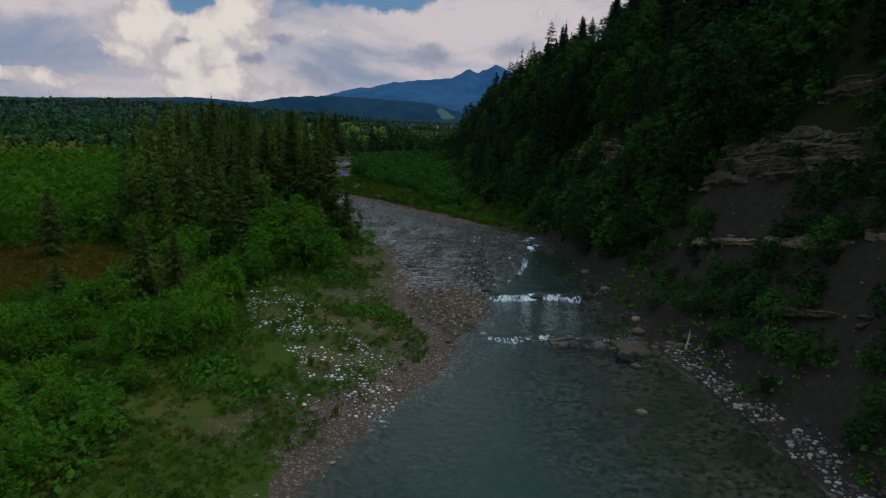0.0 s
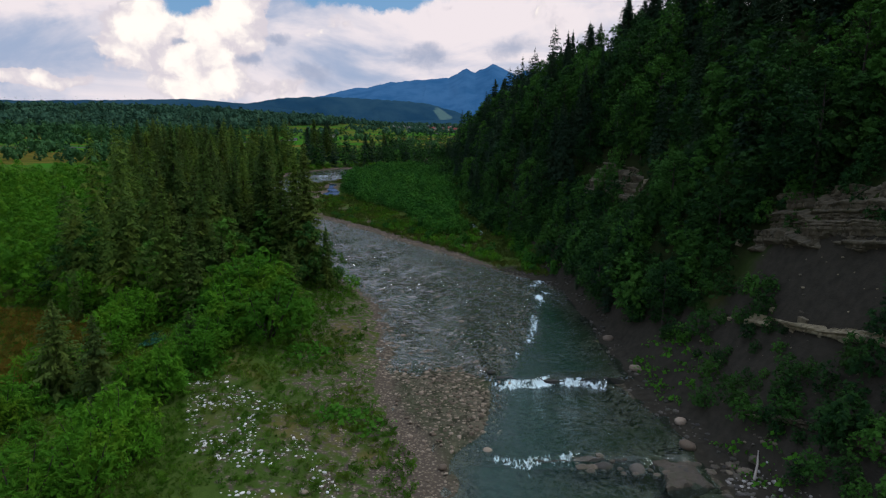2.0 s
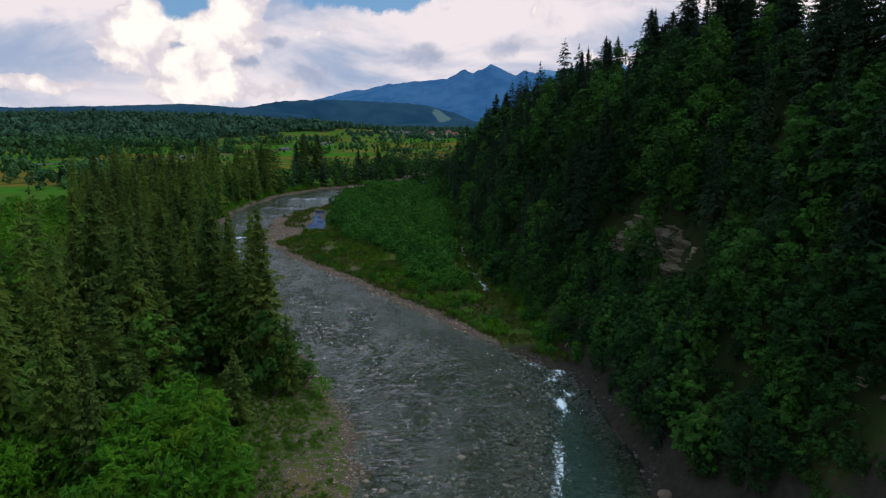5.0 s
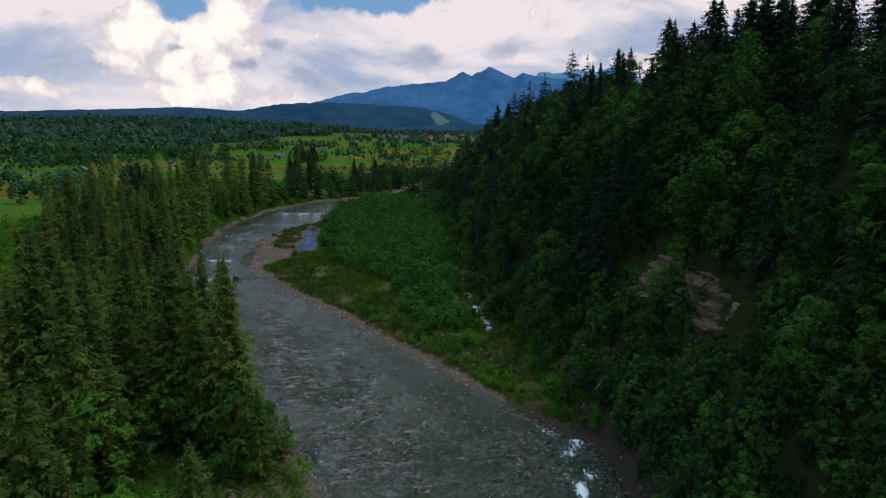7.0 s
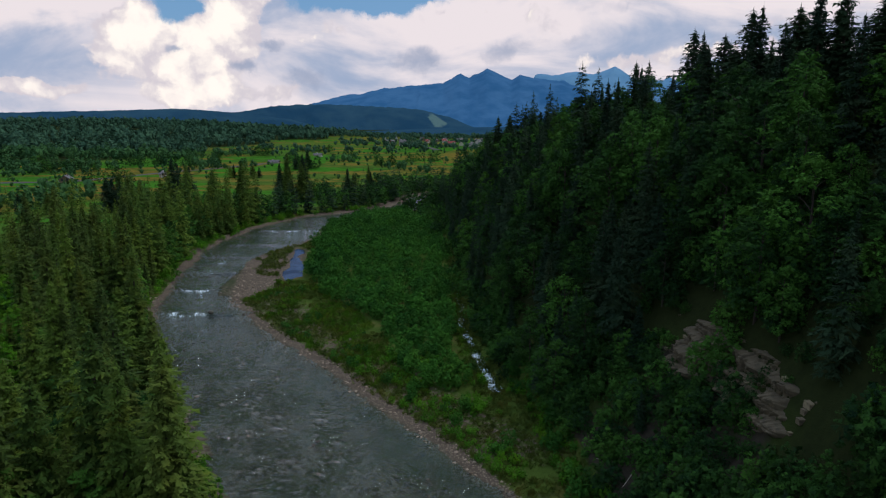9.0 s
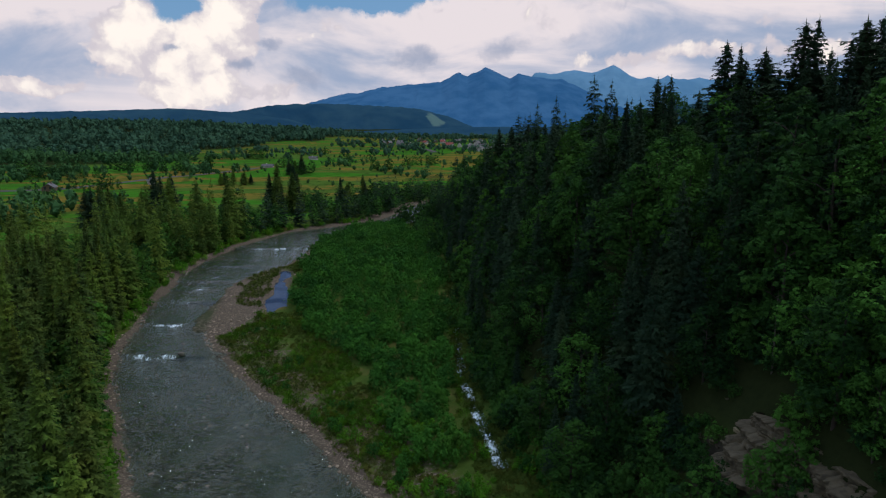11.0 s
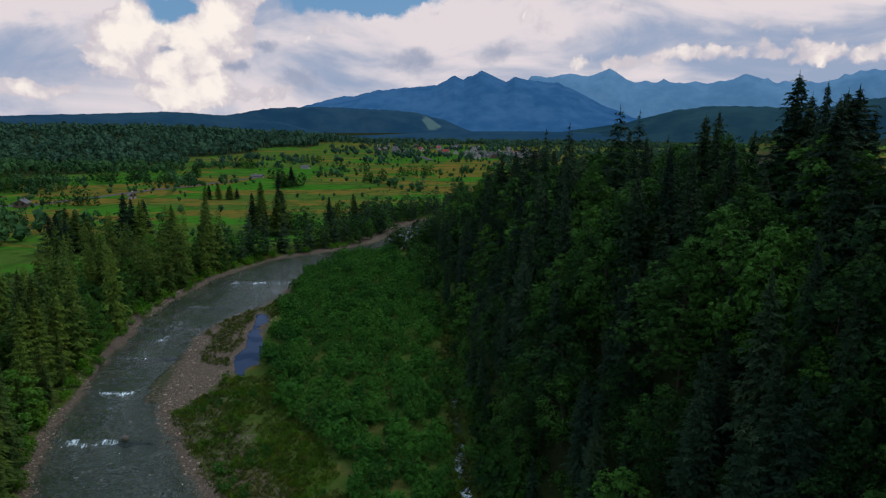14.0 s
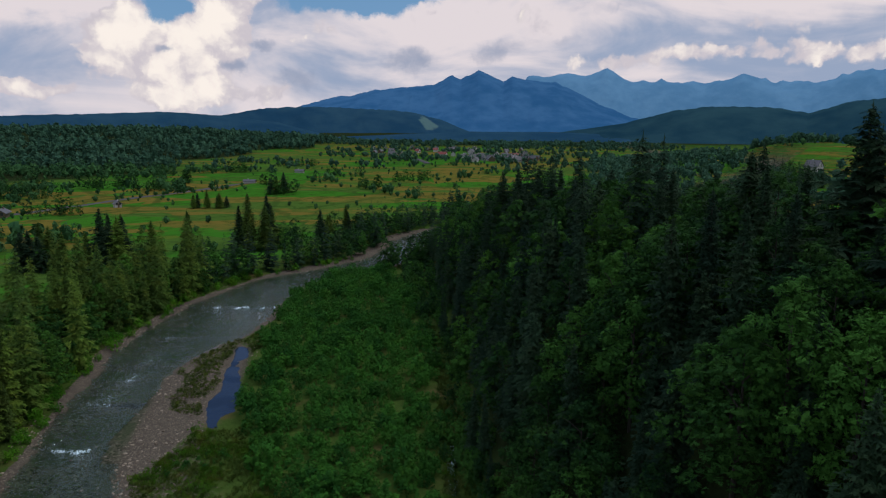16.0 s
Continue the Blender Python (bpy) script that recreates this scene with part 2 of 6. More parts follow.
THICKET = [(-18.5, 174), (-24.5, 192), (-27.5, 212), (-29, 225), (-29, 255), (-21, 277), (-7, 284), (2, 240), (5.3, 200), (5.3, 165), (5.2, 150), (6.0, 138), (6.5, 128), (2, 127), (-3, 140), (-7, 152), (-12, 163)]
STONY = [(-18.5, 61), (-16, 63), (-11, 59), (-6, 50), (-2, 43), (-2.5, 36), (-9.5, 38), (-9.5, 44), (-14.5, 50)]


def far_wood(x, y):
    """1 inside the big wood on the hill west of the fields."""
    b = lerp(y, [(500, -300), (560, -250), (640, -195), (755, -220), (885, -195), (1180, -165), (1500, -120)])
    return step(b - x + 45 * fbm(x * 0.012, y * 0.012, 67) + 14 * vnoise(x * 0.05, y * 0.05, 68), -6, 14) * step(y, 505, 560)


def scree_at(x, y):
    """Bare shale on the slope, 0 to 1."""
    h = hill_part(x, y)
    a = (1 - step(y + 0.5 * h, 66, 74)) * (1 - step(h, 13, 17)) * step(h, 0.3, 1.2)
    b = step(y, 93, 97) * (1 - step(y, 112, 117)) * step(h, 0.8, 2) * (1 - step(h, 10, 13)) * 0.9
    b = b * step(h, 0.5, 1.5)
    return np.clip(np.maximum(a, b) * (0.75 + 0.6 * fbm(x * 0.2, y * 0.2, 21)), 0, 1)


def bare_at(x, y):
    """Where no tree can hold: shale below the cliffs and the rock faces."""
    h = hill_part(x, y)
    a = (y + 0.5 * h < 69) & (h < 16.0)
    b = (y > 89) & (y < 115) & (h > 9.0) & (h < 14.5)
    c = (y > 99) & (y < 115) & (h < 4.5)
    return a | b | c


# ---- mesh helpers ----
def np_mesh(name, V, F, mats, smooth=False, idx=None, attrs=None):
    V, F = np.asarray(V, np.float32), np.asarray(F, np.int32)
    me = bpy.data.meshes.new(name)
    me.vertices.add(len(V))
    me.vertices.foreach_set("co", V.ravel())
    n, k = F.shape
    me.loops.add(n * k)
    me.loops.foreach_set("vertex_index", F.ravel())
    me.polygons.add(n)
    me.polygons.foreach_set("loop_start", np.arange(0, n * k, k, dtype=np.int32))
    me.polygons.foreach_set("loop_total", np.full(n, k, np.int32))
    me.polygons.foreach_set("use_smooth", np.full(n, smooth))
    for m in mats if isinstance(mats, (list, tuple)) else [mats]:
        me.materials.append(m)
    if idx is not None:
        me.polygons.foreach_set("material_index", np.asarray(idx, np.int32))
    for key, val in (attrs or {}).items():
        a = me.attributes.new(key, "FLOAT", "POINT")
        a.data.foreach_set("value", np.asarray(val, np.float32))
    me.update(calc_edges=True)
    return me


def np_part(name, V, F, mat, parent=None, label="", smooth=False, attrs=None):
    ob = new(name, np_mesh(name, V, F, mat, smooth, None, attrs))
    if parent:
        ob.parent = parent
    if label:
        tagged(ob, label)
    return ob


def grid_faces(nx, ny):
    i = np.arange(nx * ny).reshape(ny, nx)
    return np.stack([i[:-1, :-1], i[:-1, 1:], i[1:, 1:], i[1:, :-1]], -1).reshape(-1, 4)


def joined(V, F, pos, scale, rot, tint):
    """Many copies of one small mesh as one array: pos (n,3), scale (n,3), rot (n,), tint (n,)."""
    n = len(pos)
    c, s = np.cos(rot)[:, None], np.sin(rot)[:, None]
    P = V[None] * scale[:, None, :]
    X = P[..., 0] * c - P[..., 1] * s + pos[:, 0:1]
    Y = P[..., 0] * s + P[..., 1] * c + pos[:, 1:2]
    Z = P[..., 2] + pos[:, 2:3]
    VV = np.stack([X, Y, Z], -1).reshape(-1, 3)
    FF = (F[None] + (np.arange(n) * len(V))[:, None, None]).reshape(-1, F.shape[1])
    return VV, FF, np.repeat(tint, len(V))


def stack(items):
    """Joins (V, F, tint) triples."""
    Vs, Fs, Ts, o = [], [], [], 0
    for V, F, t in items:
        Vs.append(V), Fs.append(F + o), Ts.append(t)
        o += len(V)
    return np.concatenate(Vs), np.concatenate(Fs), np.concatenate(Ts)


# ---- materials ----
def material(name):
    m = bpy.data.materials.new(name)
    m.use_nodes = True
    return m, Nodes(m.node_tree)


def finish(k, base, rough=0.8, bump=None, strength=0.4, dist=0.1, spec=0.3, extra=None):
    ins = {"Base Color": base, "Roughness": rough, "Specular IOR Level": spec}
    if bump is not None:
        ins["Normal"] = k.n("ShaderNodeBump", ins={"Strength": strength, "Distance": dist, "Height": bump}).outputs[0]
    ins.update(extra or {})
    p = k.n("ShaderNodeBsdfPrincipled", ins=ins)
    k.n("ShaderNodeOutputMaterial", ins={0: p.outputs[0]})
    return p


def attr(k, name):
    return k.n("ShaderNodeAttribute", attribute_name=name).outputs["Fac"]


def leaf_material(name, dark, bright, warm, through_leaf=0.25, leaf=0.0, gap=0.5, rare=1.0):
    m, k = material(name)
    oi = k.n("ShaderNodeObjectInfo").outputs["Random"]
    geo = k.n("ShaderNodeNewGeometry")
    tint = attr(k, "tint")
    tree = k.math("POWER", k.math("FRACT", k.math("ADD", k.math("MULTIPLY", oi, 1.0), tint)), rare)
    f = k.math("ADD", k.math("MULTIPLY", tree, 0.72), k.math("MULTIPLY", geo.outputs["Random Per Island"], 0.28))
    col = k.mix(f, dark, bright)
    patch = k.noise(geo.outputs["Position"], 0.35, 3.0)
    col = k.mix(k.math("MULTIPLY", k.ramp(patch, 0.45, 0.75), 0.5), col, warm)
    dif = k.n("ShaderNodeBsdfPrincipled", ins={"Base Color": col, "Roughness": 0.85, "Specular IOR Level": 0.06})
    tr = k.n("ShaderNodeBsdfTranslucent", ins={0: col})
    mx = k.n("ShaderNodeMixShader", ins={0: through_leaf, 1: dif.outputs[0], 2: tr.outputs[0]})
    if leaf:
        # a spray is many small leaves with air between them
        bit = k.n("ShaderNodeTexVoronoi", ins={"Vector": geo.outputs["Position"], "Scale": 1.0 / leaf})
        air = k.n("ShaderNodeBsdfTransparent")
        mx = k.n("ShaderNodeMixShader", ins={0: k.math("GREATER_THAN", bit.outputs["Distance"], gap), 1: mx.outputs[0], 2: air.outputs[0]})
    k.n("ShaderNodeOutputMaterial", ins={0: mx.outputs[0]})
    return m


M_SPRUCE = leaf_material("spruce_needles", (0.009, 0.025, 0.016, 1), (0.027, 0.058, 0.026, 1), (0.034, 0.054, 0.020, 1), 0.12, 0.13, 0.66)
M_OLIVE = leaf_material("olive_spruce_needles", (0.027, 0.064, 0.015, 1), (0.105, 0.178, 0.024, 1), (0.125, 0.145, 0.017, 1), 0.18, 0.14, 0.66)
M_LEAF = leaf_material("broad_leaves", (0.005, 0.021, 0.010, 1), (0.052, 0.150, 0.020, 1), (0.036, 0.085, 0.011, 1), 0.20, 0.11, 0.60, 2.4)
M_SHRUB = leaf_material("shrub_leaves", (0.028, 0.105, 0.009, 1), (0.078, 0.225, 0.012, 1), (0.125, 0.205, 0.009, 1), 0.28, 0.085, 0.57)
M_WILLOW = leaf_material("willow_leaves", (0.012, 0.058, 0.011, 1), (0.044, 0.150, 0.018, 1), (0.056, 0.145, 0.014, 1), 0.22, 0.10, 0.60)
M_DARKOLIVE = leaf_material("green_spruce_needles", (0.025, 0.054, 0.016, 1), (0.082, 0.132, 0.023, 1), (0.102, 0.122, 0.019, 1), 0.14, 0.14, 0.66)
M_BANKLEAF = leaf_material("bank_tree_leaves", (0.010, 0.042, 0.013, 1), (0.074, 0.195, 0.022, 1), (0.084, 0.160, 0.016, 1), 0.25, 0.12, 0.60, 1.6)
M_GRASS = leaf_material("grass_blades", (0.030, 0.090, 0.007, 1), (0.075, 0.175, 0.012, 1), (0.14, 0.130, 0.017, 1), 0.3, 0.07, 0.5)
M_POINTGRASS = leaf_material("olive_bank_grass", (0.030, 0.062, 0.010, 1), (0.085, 0.120, 0.020, 1), (0.125, 0.100, 0.026, 1), 0.3, 0.07, 0.5)
M_BURR = leaf_material("butterbur_leaf", (0.035, 0.12, 0.012, 1), (0.065, 0.20, 0.016, 1), (0.075, 0.19, 0.014, 1), 0.3)
M_HAY = leaf_material("dry_meadow_grass", (0.075, 0.080, 0.012, 1), (0.17, 0.115, 0.018, 1), (0.19, 0.10, 0.015, 1), 0.3, 0.07, 0.5)
# distant green is shifted to blue, air haze put into the leaf colour
M_FAR = leaf_material("hazed_far_wood_leaves", (0.025, 0.068, 0.044, 1), (0.046, 0.108, 0.060, 1), (0.058, 0.112, 0.046, 1), 0.1)
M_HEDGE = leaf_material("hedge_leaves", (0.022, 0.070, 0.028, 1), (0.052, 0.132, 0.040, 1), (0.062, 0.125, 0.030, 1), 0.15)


def bark_material():
    m, k = material("bark")
    pos = k.n("ShaderNodeTexCoord").outputs["Object"]
    st = k.n("ShaderNodeMapping", ins={0: pos, 3: (8, 8, 1.2)}).outputs[0]
    nz = k.noise(st, 2.5, 5.0)
    finish(k, k.mix(nz, (0.018, 0.015, 0.012, 1), (0.055, 0.046, 0.038, 1)), 0.9, nz, 0.6, 0.03)
    return m


M_BARK = bark_material()


def stone_material(name, a, b, c):
    m, k = material(name)
    pos = k.n("ShaderNodeTexCoord").outputs["Object"]
    geo = k.n("ShaderNodeNewGeometry")
    r = k.math("FRACT", k.math("ADD", geo.outputs["Random Per Island"], k.n("ShaderNodeObjectInfo").outputs["Random"]))
    nz = k.noise(pos, 2.2, 6.0)
    fn = k.noise(pos, 14.0, 4.0)
    col = k.mix(k.ramp(r, 0.1, 0.9), a, b)
    col = k.mix(k.math("MULTIPLY", k.ramp(nz, 0.45, 0.7), 0.6), col, c)
    finish(k, col, 0.85, fn, 0.5, 0.04)
    return m


M_STONE = stone_material("river_stone", (0.075, 0.058, 0.040, 1), (0.25, 0.205, 0.15, 1), (0.13, 0.095, 0.060, 1))
M_PALE = stone_material("pale_limestone_cobble", (0.36, 0.36, 0.35, 1), (0.72, 0.72, 0.70, 1), (0.42, 0.39, 0.34, 1))
M_CLIFF = stone_material("bedded_sandstone", (0.066, 0.058, 0.037, 1), (0.205, 0.178, 0.108, 1), (0.030, 0.026, 0.018, 1))
M_SHELF = stone_material("brown_bedrock_shelf", (0.07, 0.06, 0.045, 1), (0.15, 0.125, 0.09, 1), (0.05, 0.055, 0.03, 1))
M_RIVERROCK = stone_material("damp_brown_river_rock", (0.055, 0.046, 0.036, 1), (0.21, 0.175, 0.14, 1), (0.10, 0.075, 0.05, 1))
M_GREYSTONE = stone_material("grey_bank_stone", (0.09, 0.085, 0.075, 1), (0.34, 0.33, 0.30, 1), (0.15, 0.14, 0.12, 1))
M_WETROCK = stone_material("wet_ledge_rock", (0.035, 0.034, 0.03, 1), (0.10, 0.092, 0.075, 1), (0.05, 0.055, 0.03, 1))


def ground_material():
    m, k = material("valley_ground")
    geo = k.n("ShaderNodeNewGeometry")
    pos = geo.outputs["Position"]
    n1, n2, n3 = k.noise(pos, 0.18, 5.0), k.noise(pos, 1.7, 5.0), k.noise(pos, 9.0, 4.0)
    grass = k.mix(n2, (0.024, 0.052, 0.010, 1), (0.064, 0.100, 0.020, 1))
    grass = k.mix(k.math("MULTIPLY", k.ramp(n1, 0.5, 0.7), 0.75), grass, (0.115, 0.088, 0.035, 1))
    vor = k.n("ShaderNodeTexVoronoi", ins={"Vector": pos, "Scale": 5.0})
    peb = k.mix(k.n("ShaderNodeSeparateColor", ins={0: vor.outputs["Color"]}).outputs[0], (0.085, 0.071, 0.050, 1), (0.220, 0.190, 0.142, 1))
    peb = k.mix(k.ramp(vor.outputs["Distance"], 0.15, 0.6), peb, (0.075, 0.062, 0.048, 1))
    vb = k.n("ShaderNodeTexVoronoi", ins={"Vector": pos, "Scale": 3.4})
    bed = k.mix(k.n("ShaderNodeSeparateColor", ins={0: vb.outputs["Color"]}).outputs[0], (0.022, 0.022, 0.015, 1), (0.120, 0.108, 0.078, 1))
    vc = k.n("ShaderNodeTexVoronoi", ins={"Vector": pos, "Scale": 1.3, "Randomness": 1.0})
    bed = k.mix(k.math("MULTIPLY", k.ramp(vc.outputs["Distance"], 0.30, 0.12), 0.7), bed, (0.150, 0.125, 0.085, 1))
    bed = k.mix(k.math("MULTIPLY", k.ramp(n1, 0.4, 0.65), 0.8), bed, (0.040, 0.052, 0.026, 1))
    # strips of meadow, hay and crop in the open valley
    def plots(turn, sx_, sy_):
        mp = k.n("ShaderNodeMapping", ins={0: pos, 2: (0, 0, turn), 3: (sx_, sy_, 1)}).outputs[0]
        vf = k.n("ShaderNodeTexVoronoi", ins={"Vector": mp, "Scale": 1.0, "Randomness": 0.8})
        return k.n("ShaderNodeSeparateColor", ins={0: vf.outputs["Color"]}).outputs
    big_p, thin_p = plots(0.30, 0.011, 0.0075), plots(0.12, 0.010, 0.075)
    mix_p = k.math("ADD", k.math("MULTIPLY", big_p[0], 0.62), k.math("MULTIPLY", thin_p[0], 0.38))
    field = k.mix(k.ramp(mix_p, 0.44, 0.54), (0.028, 0.140, 0.011, 1), (0.052, 0.108, 0.018, 1))
    field = k.mix(k.ramp(k.math("ADD", k.math("MULTIPLY", big_p[1], 0.5), k.math("MULTIPLY", thin_p[1], 0.5)), 0.53, 0.70), field, (0.150, 0.104, 0.022, 1))
    field = k.mix(k.math("MULTIPLY", k.ramp(n1, 0.42, 0.68), 0.40), field, (0.024, 0.060, 0.007, 1))
    field = k.mix(k.ramp(k.math("MULTIPLY", n1, n2), 0.30, 0.42), field, (0.010, 0.028, 0.006, 1))
    rim_p = k.n("ShaderNodeTexVoronoi", ins={"Vector": k.n("ShaderNodeMapping", ins={0: pos, 2: (0, 0, 0.30), 3: (0.022, 0.011, 1)}).outputs[0], "Scale": 1.0, "Randomness": 0.8})
    rim_p.feature = "DISTANCE_TO_EDGE"
    field = k.mix(k.math("MULTIPLY", k.ramp(k.math("SUBTRACT", k.math("MULTIPLY", n2, 0.06), rim_p.outputs["Distance"]), -0.02, 0.01), 0.55), field, (0.018, 0.044, 0.010, 1))
    field = k.mix(k.math("MULTIPLY", n2, 0.40), field, (0.060, 0.098, 0.016, 1))
    scree = k.mix(n2, (0.017, 0.016, 0.0125, 1), (0.054, 0.050, 0.038, 1))
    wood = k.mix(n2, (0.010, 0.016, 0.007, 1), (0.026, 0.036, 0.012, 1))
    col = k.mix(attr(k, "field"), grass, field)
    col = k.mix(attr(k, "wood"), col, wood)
    gm = k.ramp(k.math("ADD", attr(k, "gravel"), k.math("MULTIPLY", k.math("SUBTRACT", n2, 0.5), 0.9)), 0.42, 0.6)
    col = k.mix(gm, col, peb)
    col = k.mix(attr(k, "bed"), col, bed)
    col = k.mix(k.ramp(k.math("ADD", attr(k, "scree"), k.math("MULTIPLY", k.math("SUBTRACT", n2, 0.5), 0.5)), 0.3, 0.55), col, scree)
    h = k.math("ADD", n2, k.math("MULTIPLY", n3, 0.4))
    finish(k, col, 1.0, h, 0.5, 0.25, 0.0)
    return m


def water_material(name, murky, still=0.10, mirror_tint=(1, 1, 1, 1)):
    m, k = material(name)
    pos = k.n("ShaderNodeNewGeometry").outputs["Position"]
    st = k.n("ShaderNodeMapping", ins={0: pos, 3: (0.8, 1.25, 1)}).outputs[0]
    swell = k.noise(st, 0.55, 3.0, 0.6, 0.8)
    rip = k.noise(st, 1.9, 4.0, 0.6, 0.8)
    chop = k.noise(st, 6.0, 3.0, 0.6, 0.4)
    h = k.math("ADD", k.math("ADD", k.math("MULTIPLY", rip, 0.8), k.math("MULTIPLY", chop, 0.30)), k.math("MULTIPLY", swell, 0.9))
    rapid = attr(k, "rapid")
    # quick and slack water lie in patches along the stream
    patch = k.ramp(k.noise(k.n("ShaderNodeMapping", ins={0: pos, 3: (0.30, 0.13, 1)}).outputs[0], 1.0, 4.0, 0.6, 1.0), 0.36, 0.64)
    st_b = k.math("ADD", still, k.math("MULTIPLY", rapid, k.math("MULTIPLY_ADD", patch, 0.75, 0.25)))
    bump = k.n("ShaderNodeBump", ins={"Strength": st_b, "Distance": 0.42, "Height": h}).outputs[0]
    fres = k.n("ShaderNodeFresnel", ins={"IOR": 1.33, "Normal": bump}).outputs[0]
    gloss = k.n("ShaderNodeBsdfGlossy", ins={"Color": mirror_tint, "Roughness": 0.05, "Normal": bump})
    clear = k.n("ShaderNodeBsdfTransparent", ins={0: (0.70, 0.86, 0.80, 1)})
    murk = k.n("ShaderNodeBsdfDiffuse", ins={0: murky})
    under = k.n("ShaderNodeMixShader", ins={0: k.math("MULTIPLY", attr(k, "deep"), 0.75), 1: clear.outputs[0], 2: murk.outputs[0]})
    wat = k.n("ShaderNodeMixShader", ins={0: fres, 1: under.outputs[0], 2: gloss.outputs[0]})
    fn = k.noise(k.n("ShaderNodeMapping", ins={0: pos, 3: (1.6, 0.7, 1)}).outputs[0], 2.6, 6.0, 0.68, 0.8)
    foam = k.math("MULTIPLY", k.ramp(k.math("ADD", attr(k, "foam"), k.math("MULTIPLY", k.math("SUBTRACT", fn, 0.5), 2.2)), 0.40, 0.92), 0.90)
    white = k.n("ShaderNodeBsdfDiffuse", ins={0: (0.60, 0.76, 0.78, 1)})
    out = k.n("ShaderNodeMixShader", ins={0: foam, 1: wat.outputs[0], 2: white.outputs[0]})
    k.n("ShaderNodeOutputMaterial", ins={0: out.outputs[0]})
    return m


def ridge_material(name, low, high, haze_glow, scar=None):
    """Far hills, a plain backdrop: blue air haze is put into colour and a weak glow."""
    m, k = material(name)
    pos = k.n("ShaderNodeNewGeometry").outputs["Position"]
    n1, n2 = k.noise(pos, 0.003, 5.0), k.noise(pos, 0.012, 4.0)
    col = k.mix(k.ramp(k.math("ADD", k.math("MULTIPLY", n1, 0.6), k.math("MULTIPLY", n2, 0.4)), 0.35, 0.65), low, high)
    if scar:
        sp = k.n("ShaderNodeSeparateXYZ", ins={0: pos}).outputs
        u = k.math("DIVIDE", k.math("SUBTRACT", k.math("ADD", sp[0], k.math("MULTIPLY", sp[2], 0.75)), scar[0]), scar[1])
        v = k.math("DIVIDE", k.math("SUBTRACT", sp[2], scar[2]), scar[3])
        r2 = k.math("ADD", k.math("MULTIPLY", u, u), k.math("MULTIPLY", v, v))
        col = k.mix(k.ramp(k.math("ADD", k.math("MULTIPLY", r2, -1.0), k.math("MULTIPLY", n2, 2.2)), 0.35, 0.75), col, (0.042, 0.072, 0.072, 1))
    em = k.vmath("MULTIPLY", col, haze_glow)
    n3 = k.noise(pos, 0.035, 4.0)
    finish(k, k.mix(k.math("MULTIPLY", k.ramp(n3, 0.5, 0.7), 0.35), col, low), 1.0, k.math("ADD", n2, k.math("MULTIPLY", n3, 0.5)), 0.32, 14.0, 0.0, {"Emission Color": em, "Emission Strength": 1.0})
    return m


M_GROUND, M_WATER = ground_material(), water_material("river_water", (0.010, 0.044, 0.030, 1), 0.12)
# blue of the mirrored sky is put into the pool's murk and gloss colour
M_POOL = water_material("sky_blue_pool_water", (0.008, 0.018, 0.040, 1), 0.06, (0.40, 0.56, 0.80, 1))
M_PEAK = ridge_material("haze_blue_mountains", (0.012, 0.045, 0.098, 1), (0.022, 0.062, 0.122, 1), (0.95, 1.0, 1.1))
M_PEAKFAR = ridge_material("haze_pale_mountains", (0.045, 0.105, 0.175, 1), (0.062, 0.130, 0.205, 1), (0.85, 0.9, 0.95))
M_RIDGE = ridge_material("haze_blue_ridge", (0.007, 0.024, 0.044, 1), (0.013, 0.034, 0.052, 1), (0.7, 0.8, 0.9))
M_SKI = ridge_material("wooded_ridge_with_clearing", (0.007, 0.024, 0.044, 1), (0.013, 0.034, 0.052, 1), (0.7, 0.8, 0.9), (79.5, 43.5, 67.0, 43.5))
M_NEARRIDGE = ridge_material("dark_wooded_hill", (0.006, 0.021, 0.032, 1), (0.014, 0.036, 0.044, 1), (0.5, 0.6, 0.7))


def plain(name, a, b, rough=0.7, scale=3.0, spec=0.3):
    m, k = material(name)
    nz = k.noise(k.n("ShaderNodeTexCoord").outputs["Object"], scale, 5.0)
    finish(k, k.mix(nz, a, b), rough, nz, 0.2, 0.02, spec)
    return m


M_WALL = plain("pale_render_wall", (0.32, 0.31, 0.29, 1), (0.52, 0.51, 0.48, 1))
M_TIMBER = plain("brown_timber_wall", (0.09, 0.06, 0.04, 1), (0.16, 0.11, 0.07, 1))
M_ROOFGREY = plain("grey_metal_roof", (0.05, 0.05, 0.055, 1), (0.11, 0.11, 0.115, 1), 0.6)
M_ROOFRED = plain("red_metal_roof", (0.12, 0.022, 0.018, 1), (0.22, 0.045, 0.034, 1), 0.6)
M_PANE = plain("dark_window_glass", (0.02, 0.025, 0.03, 1), (0.04, 0.05, 0.06, 1), 0.1, 3.0, 0.6)
M_ASPHALT = plain("grey_asphalt", (0.06, 0.06, 0.06, 1), (0.10, 0.10, 0.098, 1), 1.0, 3.0, 0.0)
M_DRIFT = plain("bleached_driftwood", (0.22, 0.20, 0.17, 1), (0.40, 0.37, 0.32, 1), 0.9)
M_DEADWOOD = plain("grey_dead_wood", (0.05, 0.045, 0.04, 1), (0.12, 0.11, 0.095, 1), 0.9)

